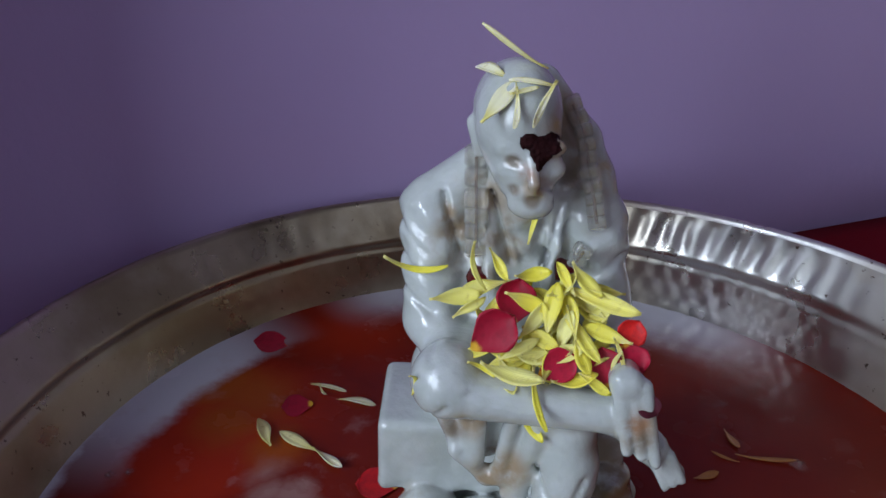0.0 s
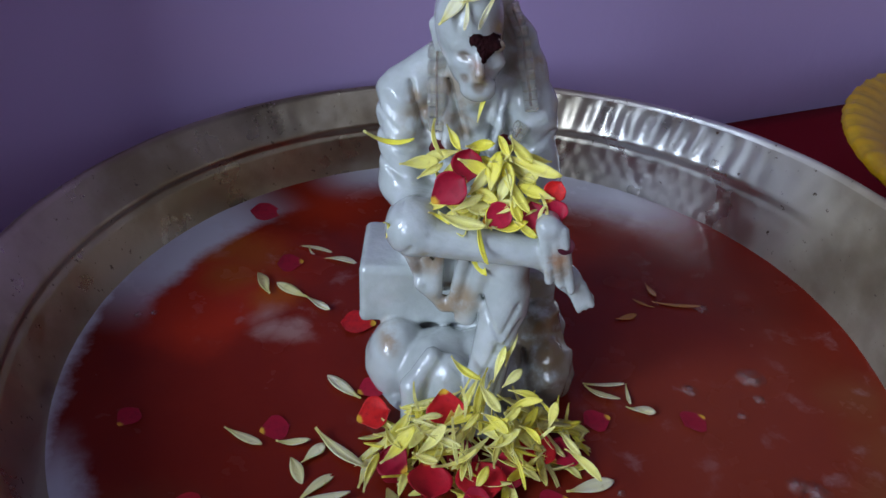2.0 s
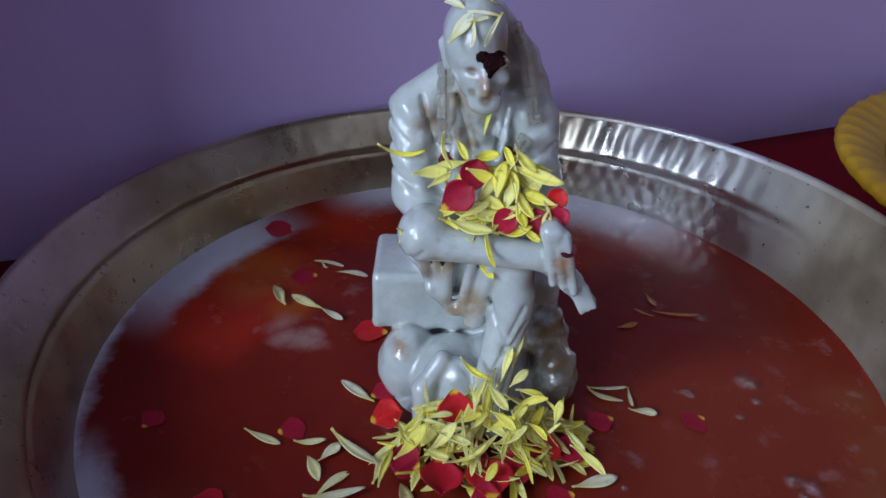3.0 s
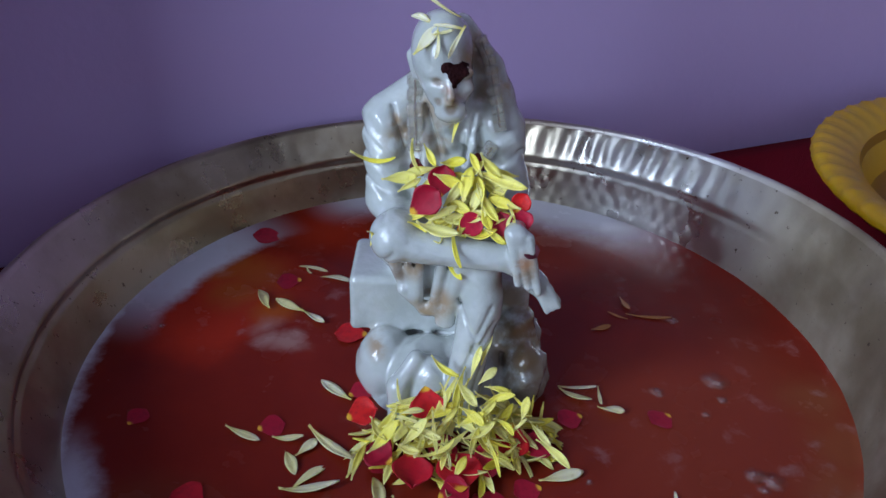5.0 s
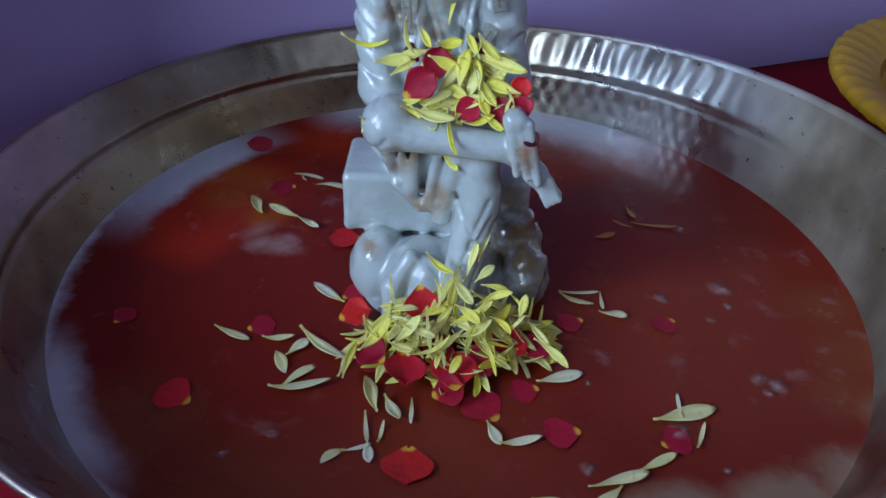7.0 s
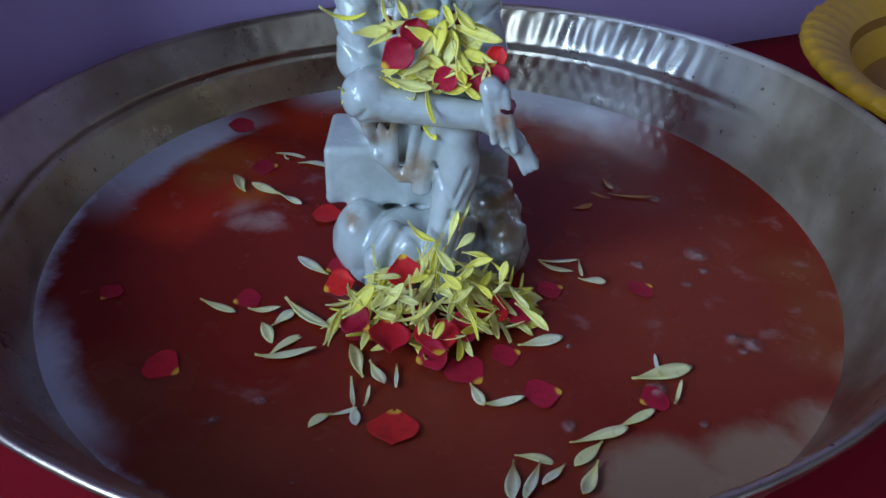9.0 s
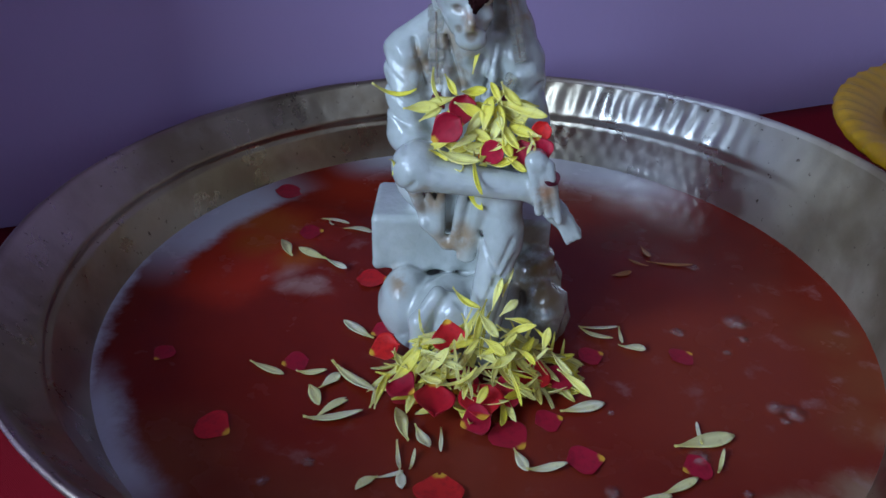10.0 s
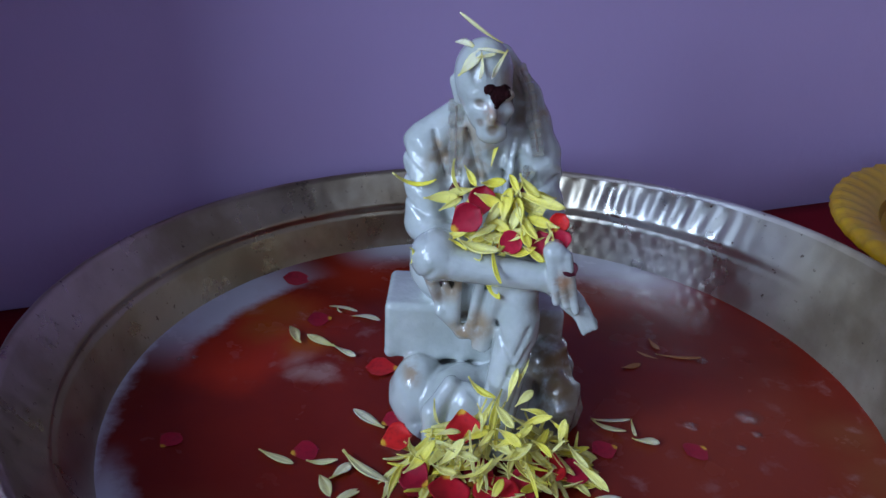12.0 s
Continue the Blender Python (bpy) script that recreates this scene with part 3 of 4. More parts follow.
    f = carve(f, rod((-0.0165, -0.046, 0.080), (-0.0180, -0.041, 0.062), 0.0018, 0.0010), 0.0012)
    # collar and edges of the open robe
    f = join(f, rod((-0.0245, -0.007, 0.142), (-0.0180, -0.017, 0.104), 0.0028, 0.0022), 0.0010)
    f = join(f, rod((-0.0010, -0.007, 0.142), (-0.0050, -0.017, 0.104), 0.0028, 0.0022), 0.0010)
    f = carve(f, rod((-0.0305, -0.012, 0.138), (-0.0275, -0.018, 0.104), 0.0020, 0.0014), 0.0014)
    f = carve(f, rod((0.0055, -0.012, 0.138), (0.0045, -0.018, 0.104), 0.0018, 0.0014), 0.0014)
    f = carve(f, rod((-0.0205, -0.018, 0.134), (-0.0140, -0.021, 0.108), 0.0009), 0.0014)
    # neck and head
    f = join(f, rod((-0.0135, -0.002, 0.128), (-0.0130, -0.008, 0.150), 0.0110, 0.0095), 0.003)
    head = ball((-0.0155, -0.0125, 0.1650), (0.0122, 0.0155, 0.0160))
    head = join(head, ball((-0.0128, -0.0180, 0.1540), (0.0096, 0.0112, 0.0112)), 0.004)
    head = join(head, ball((-0.0165, -0.0040, 0.1660), (0.0108, 0.0120, 0.0125)), 0.004)
    # brow, nose, cheeks, moustache and beard
    head = join(head, rod((-0.0195, -0.0250, 0.1605), (-0.0052, -0.0250, 0.1610), 0.0021), 0.002)
    head = join(head, rod((-0.0120, -0.0275, 0.1588), (-0.0114, -0.0315, 0.1530), 0.0013, 0.0018), 0.0014)
    head = carve(head, ball((-0.0172, -0.0288, 0.1578), (0.0030, 0.0024, 0.0010)), 0.0009)
    head = carve(head, ball((-0.0062, -0.0283, 0.1578), (0.0030, 0.0024, 0.0010)), 0.0009)
    head = join(head, ball((-0.0182, -0.0238, 0.1545), (0.0030, 0.0030, 0.0028)), 0.002)
    head = join(head, ball((-0.0055, -0.0232, 0.1545), (0.0030, 0.0030, 0.0028)), 0.002)
    head = carve(head, rod((-0.0152, -0.0292, 0.1528), (-0.0178, -0.0275, 0.1470), 0.0005), 0.0010)
    head = carve(head, rod((-0.0080, -0.0290, 0.1528), (-0.0052, -0.0270, 0.1470), 0.0005), 0.0010)
    head = join(head, rod((-0.0162, -0.0270, 0.1482), (-0.0114, -0.0300, 0.1506), 0.0012, 0.0016), 0.0008)
    head = join(head, rod((-0.0066, -0.0270, 0.1482), (-0.0114, -0.0300, 0.1506), 0.0012, 0.0016), 0.0008)
    head = join(head, ball((-0.0114, -0.0250, 0.1450), (0.0064, 0.0048, 0.0044)), 0.002)
    head = carve(head, rod((-0.0142, -0.0312, 0.1478), (-0.0086, -0.0312, 0.1480), 0.0014), 0.0008)
    head = join(head, rod((-0.0275, -0.0125, 0.1632), (-0.0258, -0.0140, 0.1550), 0.0022, 0.0015), 0.001)
    f = join(f, head, 0.0016)
    # head cloth hanging to the shoulder
    f = join(f, rod((-0.0085, 0.0020, 0.1705), (0.0030, 0.0005, 0.1540), 0.0058, 0.0072), 0.002)
    f = join(f, rod((0.0030, 0.0005, 0.1540), (0.0065, -0.0010, 0.1430), 0.0072, 0.0080), 0.002)
    f = join(f, rod((0.0065, -0.0010, 0.1430), (0.0110, -0.0030, 0.1260), 0.0080, 0.0088), 0.004)
    f = carve(f, rod((-0.0030, -0.0120, 0.1640), (0.0045, -0.0110, 0.1400), 0.0012), 0.0018)
    # soft folds down the sleeves
    ripple = np.sin(GZ * 560 + 1.8 * np.sin(GX * 300) + GY * 200) + 0.6 * np.sin(GX * 700 + GZ * 330 + 1.4 * np.sin(GY * 400))
    f = f + 0.00045 * ripple * np.clip((GZ - 0.102) * 90, 0, 1) * np.clip((0.142 - GZ) * 80, 0, 1)
    # edges of the open robe, folds of the sleeves and of the robe round the standing leg
    for a, b, deep in (((-0.0353, 0.139), (-0.0300, 0.120), 0.0022), ((-0.0212, 0.142), (-0.0145, 0.1195), 0.0022), ((-0.0010, 0.139), (-0.0045, 0.118), 0.0018), ((-0.0160, 0.134), (-0.0110, 0.120), 0.0010),
                       ((-0.0470, 0.119), (-0.0365, 0.112), 0.0010), ((-0.0460, 0.109), (-0.0370, 0.104), 0.0010), ((-0.0480, 0.129), (-0.0400, 0.122), 0.0009), ((0.0190, 0.122), (0.0110, 0.116), 0.0009),
                       ((-0.0050, 0.066), (0.0020, 0.052), 0.0011), ((0.0090, 0.066), (0.0030, 0.050), 0.0011), ((0.0030, 0.048), (-0.0030, 0.030), 0.0010), ((0.0080, 0.042), (0.0030, 0.024), 0.0010),
                       ((-0.0260, 0.0975), (-0.0100, 0.0940), 0.0006), ((-0.0380, 0.0860), (-0.0320, 0.0930), 0.0010), ((-0.0160, 0.1755), (-0.0070, 0.1745), 0.0004), ((0.0030, 0.160), (0.0080, 0.146), 0.0008)):
        f = crease(f, a, b, deep)
    return f


FIELD = statue_field().astype(np.float32)


def surface(field):
    """Quads round the zero level of a field (surface nets)."""
    ins = field < 0
    c = np.zeros(tuple(n - 1 for n in field.shape), np.int8)
    corners = [(i, j, k) for i in (0, 1) for j in (0, 1) for k in (0, 1)]
    cut = lambda arr, o: arr[o[0]:arr.shape[0] - 1 + o[0], o[1]:arr.shape[1] - 1 + o[1], o[2]:arr.shape[2] - 1 + o[2]]
    for o in corners:
        c += cut(ins, o)
    cells = np.argwhere((c > 0) & (c < 8))
    ids = -np.ones(c.shape, np.int64)
    ids[tuple(cells.T)] = np.arange(len(cells))
    total, number = np.zeros((len(cells), 3)), np.zeros((len(cells), 1))
    for o in corners:
        for ax in range(3):
            if o[ax]:
                continue
            q = list(o)
            q[ax] = 1
            va, vb = field[tuple((cells + o).T)], field[tuple((cells + q).T)]
            hit = (va < 0) != (vb < 0)
            t = np.where(hit, va / np.where(hit, va - vb, 1), 0)
            p = np.tile(np.array(o, float), (len(cells), 1))
            p[:, ax] = t
            total += p * hit[:, None]
            number += hit[:, None]
    verts = LOW + STEP * (cells + total / number)
    faces = []
    for ax in range(3):
        u, v = (ax + 1) % 3, (ax + 2) % 3
        lo = [slice(None)] * 3
        hi = [slice(None)] * 3
        lo[ax], hi[ax] = slice(None, -1), slice(1, None)
        a, b = ins[tuple(lo)], ins[tuple(hi)]
        e = np.argwhere(a != b)
        e = e[(e[:, u] > 0) & (e[:, v] > 0) & (e[:, u] < c.shape[u]) & (e[:, v] < c.shape[v])]
        flip = a[tuple(e.T)]
        du, dv = np.eye(3, dtype=int)[u], np.eye(3, dtype=int)[v]
        quad = np.stack([ids[tuple((e - d).T)] for d in (du + dv, dv, 0 * du, du)], 1)
        quad[~flip] = quad[~flip][:, ::-1]
        faces.append(quad)
    return verts, np.concatenate(faces)


def build_statue():
    FIELD[:, :, 0] = 0.001
    v, f = surface(FIELD)
    me = mesh_of("statue", v.tolist(), [tuple(q) for q in f.tolist()], M_STATUE)
    ob = new("statue", me)
    return tagged(ob, "glazed white marble figure seated on a stone block, stained", "statue")


build_statue()


def front(x, z, last=0.04):
    """The foremost y of the statue at (x, z), or None."""
    i, k = (x - LOW[0]) / STEP, (z - LOW[2]) / STEP
    i0, k0 = int(i), int(k)
    if not (0 <= i0 < COUNT[0] - 1 and 0 <= k0 < COUNT[2] - 1):
        return None
    a, b = i - i0, k - k0
    col = (1 - a) * (1 - b) * FIELD[i0, :, k0] + a * (1 - b) * FIELD[i0 + 1, :, k0] + (1 - a) * b * FIELD[i0, :, k0 + 1] + a * b * FIELD[i0 + 1, :, k0 + 1]
    hit = np.argwhere(col < 0)
    if not len(hit):
        return None
    j = hit[0, 0]
    return float(LOW[1] + STEP * (j - 1 + col[j - 1] / (col[j - 1] - col[j])))


def inside(p, slack=0.0):
    q = np.round((np.array(p) - LOW) / STEP).astype(int)
    return bool((q >= 0).all() and (q < COUNT).all() and FIELD[tuple(q)] < slack)


# ---- paste mark on the brow ----
def build_mark():
    verts, faces, ids, n = [], [], {}, 56
    lobes = ((-13.1, 163.7, 2.5), (-10.4, 161.8, 3.1), (-7.7, 162.2, 2.9), (-9.4, 159.8, 2.8), (-9.6, 157.8, 1.6))
    for i in range(n + 1):
        for k in range(n + 1):
            wx, wz = -0.0185 + 0.0155 * i / n, 0.1520 + 0.0165 * k / n
            edge = 0.9 * noise.noise(Vector((wx * 420, wz * 420, 7.0))) + 0.3 * noise.noise(Vector((wx * 1100, wz * 1100, 3.0)))
            deep = max(r - math.hypot(wx * 1000 - x, wz * 1000 - z) for x, z, r in lobes) + edge
            y = front(wx, wz)
            if deep < 0 or y is None:
                continue
            ids[i, k] = len(verts)
            verts.append((wx, y - 0.0002 - 0.0008 * min(1.0, deep) - 0.0003 * noise.noise(Vector((wx * 900, wz * 900, 2.0))), wz))
    top = len(verts)
    verts += [(x, y + 0.0022, z) for x, y, z in verts]
    for (i, k), a in ids.items():
        q = [ids.get((i + d, k + e)) for d, e in ((0, 0), (1, 0), (1, 1), (0, 1))]
        if None not in q:
            faces += [tuple(q), tuple(v + top for v in q[::-1])]
    count = {}
    for f in faces[::2]:
        for a, b in zip(f, f[1:] + f[:1]):
            count[a, b] = 1
    for a, b in list(count):
        if (b, a) not in count:
            faces.append((b, a, a + top, b + top))
    ob = new("paste_mark", mesh_of("paste_mark", verts, faces, M_PASTE, False))
    tagged(ob, "dark vermilion paste mark dabbed on the statue's brow", "paste mark")


build_mark()

# ---- crystal garland ----


def bead_mesh(name, w, h, d, material):
    """A faceted oblong bead with cut corners."""
    bm = bmesh.new()
    bmesh.ops.create_cube(bm, size=1.0, matrix=Matrix.Diagonal((w, d, h, 1)))
    bmesh.ops.bevel(bm, geom=bm.edges[:], offset=min(w, h, d) * 0.18, segments=1, affect="EDGES")
    return finish(name, bm, material)


CLEAR, RED_BEAD = bead_mesh("bead", 0.0068, 0.0052, 0.0060, M_GLASS), bead_mesh("red_bead", 0.0066, 0.0058, 0.0060, M_REDGLASS)


def build_garland():
    garland = new("bead_garland")
    tagged(garland, "clear crystal bead garland with red beads round the statue's neck", "garland")
    garland.location = (-0.012, -0.02, 0.125)
    back = Matrix.Translation(garland.location).inverted()

    def strand(points, step, lift):
        pts = [Vector(p) for p in points]
        for a, b in zip(pts, pts[1:]):
            n = max(1, round((b - a).length / step))
            for k in range(n):
                x, z = a.lerp(b, k / n)
                y = front(x, z)
                yield x, (0.0 if y is None else y) - lift, z, (b - a)

    string = []
    for side in (((-0.0262, 0.1500), (-0.0258, 0.1400), (-0.0250, 0.1190)), ((0.0000, 0.1670), (0.0035, 0.1600), (0.0060, 0.1490), (0.0085, 0.1380), (0.0098, 0.1310)), ((0.0062, 0.1250), (0.0035, 0.1175))):
        slim = 1.0 if side[0][0] < -0.01 else 0.76
        run = list(strand(side, 0.0055 * slim, 0.0018))
        string.append([Vector(p[:3]) for p in run])
        for x, y, z, d in run:
            ob = new("bead", CLEAR)
            ob.parent = garland
            ob.matrix_basis = back @ Matrix.Translation((x, y, z)) @ pose(0, 0, 0, random.uniform(-6, 6), math.degrees(math.atan2(d.x, -d.y)) * -1 + random.uniform(-4, 4), random.uniform(-8, 8)) @ Matrix.Scale(slim, 4)
    for x, z in ((-0.0238, 0.1150), (0.0020, 0.1162)):
        ob = new("red_bead", RED_BEAD)
        ob.parent = garland
        ob.matrix_basis = back @ Matrix.Translation((x, front(x, z) - 0.0018, z)) @ pose(0, 0, 0, 12, 20, 15)
        tagged(ob, "dark red glass bead")
    for pts in string:
        cu = bpy.data.curves.new("thread", "CURVE")
        cu.dimensions, cu.bevel_depth = "3D", 0.0005
        sp = cu.splines.new("POLY")
        sp.points.add(len(pts) - 1)
        for p, q in zip(sp.points, pts):
            p.co = (*(q - garland.location), 1)
        cu.materials.append(M_WOOD)
        ob = new("thread", cu)
        ob.parent = garland


build_garland()

# ---- petals ----


def petal_mesh(name, length, width, arch, cup, twist, material, stem=0.16):
    """A strap petal along x: narrow claw, broad blade, blunt tip, folded along its midrib."""
    n, m, thick = 11, 5, 0.00022
    top, low = [], []
    for i in range(n):
        s = i / (n - 1)
        w = width * (stem + (1 - stem) * math.sin(math.pi * min(1.0, max(0.0, s - 0.12) / 0.88) ** 1.25) ** 0.8) * (1.0 if s < 0.97 else 0.7)
        if s < 0.12:
            w = width * stem
        z0 = arch * length * (s - 0.5) ** 2
        turn = twist * (s - 0.5)
        for j in range(m):
            v = j / (m - 1) - 0.5
            y, z = v * w, cup * w * (4 * v * v) + 0.06 * w * math.sin(v * 19)
            y, z = y * math.cos(turn) - z * math.sin(turn), y * math.sin(turn) + z * math.cos(turn)
            top.append(((s - 0.5) * length, y, z0 + z + thick))
            low.append(((s - 0.5) * length, y, z0 + z - thick))
    return sheet(name, top, low, n, m, material)


def sheet(name, top, low, n, m, material):
    verts, k, faces = top + low, len(top), []
    for i in range(n - 1):
        for j in range(m - 1):
            a = i * m + j
            faces += [(a, a + m, a + m + 1, a + 1), (k + a, k + a + 1, k + a + m + 1, k + a + m)]
    rim = [j for j in range(m)] + [i * m + m - 1 for i in range(1, n)] + [(n - 1) * m + j for j in range(m - 2, -1, -1)] + [i * m for i in range(n - 2, 0, -1)]
    for a, b in zip(rim, rim[1:] + rim[:1]):
        faces.append((a, b, k + b, k + a))
    return mesh_of(name, verts, faces, material)


def rose_mesh(name, size, cup, curl, wave, material):
    """A broad cupped rose petal; its claw lies at -x."""
    n, m, thick = 15, 13, 0.00028
    top, low, seed = [], [], 10 * cup + 7 * curl + 31 * wave
    for i in range(n):
        s = 0.5 - 0.5 * math.cos(math.pi * i / (n - 1))
        neck = min(1.0, s / 0.55)
        w = max(0.05, 1.06 * (1 - abs(2 * s - 1) ** 2.3) ** 0.5 * (0.45 + 0.55 * neck * neck * (3 - 2 * neck)))
        for j in range(m):
            v = 2 * j / (m - 1) - 1
            x = (s - 0.5) * 2 * size * (1 - 0.16 * v * v * s)
            y = v * w * size * (1 + 0.07 * noise.noise(Vector((seed, 5 * s, 2 * v))))
            z = cup * size * (v * v * w + 0.8 * (s - 0.45) ** 2) + wave * size * math.sin(3.1 * v + 5 * s) * s
            z -= curl * size * max(0.0, s - 0.7) ** 2 * 6
            top.append((x, y, z + thick))
            low.append((x, y, z - thick))
    return sheet(name, top, low, n, m, material)


BROAD = [petal_mesh("broad_petal", 0.020, 0.0062, a, c, t, M_YELLOW) for a, c, t in ((0.3, 0.16, 0.2), (0.7, 0.24, -0.5), (-0.2, 0.2, 0.4))]
MID = [petal_mesh("strap_petal", 0.020, 0.0044, a, c, t, M_YELLOW, 0.2) for a, c, t in ((0.5, 0.25, 0.5), (1.1, 0.3, -0.6), (-0.3, 0.2, 0.3), (0.2, 0.4, 0.9))]
THIN = [petal_mesh("thin_petal", 0.020, 0.0022, a, c, t, M_YELLOW, 0.45) for a, c, t in ((0.6, 0.2, 0.6), (1.4, 0.1, -0.4), (-0.6, 0.2, 0.9))]
CREAM = {k: [petal_mesh("pale_petal", 0.020, w, a, c, t, M_CREAM, st) for a, c, t in ((0.2, 0.14, 0.2), (0.5, 0.25, -0.6), (-0.2, 0.2, 0.5), (0.3, 0.35, 1.1))] for k, w, st in (("w", 0.0060, 0.16), ("m", 0.0043, 0.2), ("n", 0.0022, 0.45))}
SOAKED = [petal_mesh("soaked_petal", 0.020, w, 0.2, 0.1, 0.3, M_ORANGE) for w in (0.0048, 0.002)]
KINDS = {"w": BROAD, "m": MID, "n": THIN, "o": SOAKED[:1], "t": SOAKED[1:]}
ROSES = [rose_mesh("rose_petal", 0.0100, c, k, w, M_ROSE) for c, k, w in ((0.32, -0.1, 0.07), (0.45, 0.1, 0.10), (0.25, -0.3, 0.12))]
SCRAP = rose_mesh("rose_petal", 0.0100, 0.3, 0.4, 0.1, M_MAROON)
DARKS = [rose_mesh("rose_petal", 0.0100, c, k, w, M_ROSE_DARK) for c, k, w in ((0.2, -0.15, 0.06), (0.3, -0.3, 0.10))]

YELLOW_LABELS = {"w": "pale yellow chrysanthemum petal, broad and blunt", "m": "pale yellow chrysanthemum petal, strap-shaped", "n": "thin curled yellow chrysanthemum petal",
                 "o": "soaked orange-stained chrysanthemum petal", "t": "thin soaked orange petal"}


def yellow(kind, x, y, z, turn, length, pitch=0.0, roll=0.0, where="floating on reddened milk", group="floating yellow petals", wide=1.0, tilt=0.0):
    me = random.choice(CREAM[kind] if group.startswith(("floating", "petals on the head")) and kind in CREAM else KINDS[kind])
    ob = new("yellow_petal", me)
    s = length / 20.0
    ob.matrix_world = Matrix.Translation((x, y, z)) @ Matrix.Rotation(radians(tilt), 4, "X") @ Matrix.Rotation(radians(turn), 4, "Z") @ Matrix.Rotation(radians(-pitch), 4, "Y") @ Matrix.Rotation(radians(roll), 4, "X") @ Matrix.Diagonal((s, wide * (0.35 + 0.65 * s), 0.5 + 0.5 * s, 1))
    return tagged(ob, YELLOW_LABELS[kind] + ", " + where, "petal", group)


def rose(x, y, z, turn, size, dark=False, pitch=0.0, roll=0.0, where="floating on reddened milk", group="floating rose petals", flat=1.0, tilt=0.0, slim=1.0):
    ob = new("rose_petal", SCRAP if dark == 2 else random.choice(DARKS if dark else ROSES))
    s = size / 10.0
    ob.matrix_world = Matrix.Translation((x, y, z)) @ Matrix.Rotation(radians(tilt), 4, "X") @ Matrix.Rotation(radians(turn), 4, "Z") @ Matrix.Rotation(radians(-pitch), 4, "Y") @ Matrix.Rotation(radians(roll), 4, "X") @ Matrix.Diagonal((s, s * slim, s * flat, 1))
    return tagged(ob, ("dark maroon" if dark else "bright red") + " rose petal with yellow base, " + where, "petal", group)


# x, y in mm, turn, length, kind
BESIDE_FEET = ((-61, -26, 140, 21, "w"), (-99, -57, -26, 19, "m"), (-78, -59, 5, 14, "m"), (-75, -72, -64, 16, "w"), (-69, -65, 53, 13, "w"), (-59, -63, -42, 29, "m"), (-66, -81, 49, 20, "m"), (-64, -88, 12, 25, "m"), (-47, -71, 76, 21, "m"))
BEFORE_FEET = ((-35, -91, 110, 20, "w"), (-26, -98, -64, 15, "w"), (-18, -99, -87, 14, "n"), (-46, -122, 223, 11, "w"), (-38, -119, 22, 12, "n"), (-35, -109, -82, 16, "n"), (-33, -120, -80, 11, "w"), (-29, -111, 82, 11, "n"), (14, -108, -67, 13, "w"), (24, -112, 12, 17, "m"), (42, -76, 19, 21, "w"))
FRONT_SIDE = ((90, -94, 18, 28, "w"), (89, -89, 87, 13, "n"), (94, -106, 66, 15, "n"), (75, -119, 30, 18, "m"), (59, -129, 18, 24, "m"), (54, -137, 225, 17, "w"), (34, -139, -13, 15, "m"), (25, -150, 266, 18, "w"), (32, -150, 248, 18, "m"), (40, -147, 226, 13, "m"), (53, -149, 243, 17, "w"))
BACK_AND_SIDE = ((56, -17, 2, 19, "n"), (54, -24, -29, 17, "m"), (66, -23, -89, 13, "n"), (70, -33, -14, 13, "w"), (-89, 83, -16, 20, "n"), (-74, 73, -11, 19, "m"), (-110, 47, 118, 20, "w"), (-95, 43, 149, 20, "w"), (-81, 33, -39, 18, "m"), (92, 57, -73, 12, "o"), (75, 33, 21, 12, "o"), (103, 45, -6, 25, "t"), (86, 45, 150, 12, "t"), (-90, 78, -60, 8, "n"))
for near_by in (BESIDE_FEET, BEFORE_FEET, FRONT_SIDE, BACK_AND_SIDE):
    for x, y, turn, length, kind in near_by:
        yellow(kind, x / 1000, y / 1000, 0.0006, turn, length, random.uniform(-2, 2), random.uniform(-10, 10))

# x, y in mm, turn, size, dark
ROSE_LIST = ((-49, -25, 30, 8, 1), (-34, -72, 140, 9, 1), (10, -94, 130, 11, 1), (27, -84, 200, 8, 1), (40, -106, 190, 10, 1), (-18, -125, -90, 12, 0), (-113, -95, 155, 10, 0),
             (-87, -51, 20, 8, 1), (-149, -48, 60, 7, 1), (-59, 20, 180, 11, 0), (-100, 68, 190, 9, 1), (-122, 118, 185, 12, 1), (50, -39, 200, 8, 1), (93, -37, 215, 8, 1), (84, -108, 20, 8, 1))
for x, y, turn, size, dark in ROSE_LIST:
    rose(x / 1000, y / 1000, 0.0004, turn, 0.8 * size, bool(dark), random.uniform(-3, 5), random.uniform(-4, 4), flat=0.24)
# x, y, z in mm, turn, size, dark, tilt
ROSE_HEAP = ((-46, -47, 4, 20, 8.5, 0, 30), (-22, -81, 5, -85, 10, 0, 24), (-2, -81, 4, 95, 11, 0, 18), (20, -64, 7, -100, 9.5, 0, 34), (32, -64, 4, 30, 8, 1, 25), (-36, -72, 4, 140, 8, 1, 18), (-10, -69, 6, 60, 8, 1, 25), (9, -74, 4, 20, 8, 1, 20), (-4, -90, 2, 20, 8, 1, 10))
for x, y, z, turn, size, dark, tilt in ROSE_HEAP:
    rose(x / 1000, y / 1000, z / 1000 + 0.0022, turn, 0.86 * size, bool(dark), random.uniform(-14, 14), random.uniform(-14, 14), "heaped at the statue's feet", "petals at the feet", 0.8, tilt)
rose(-0.0165, -0.0565, 0.0225, -80, 7.5, False, 0, 0, "leaning against the statue's foot", "petals at the feet", 0.8, 62)


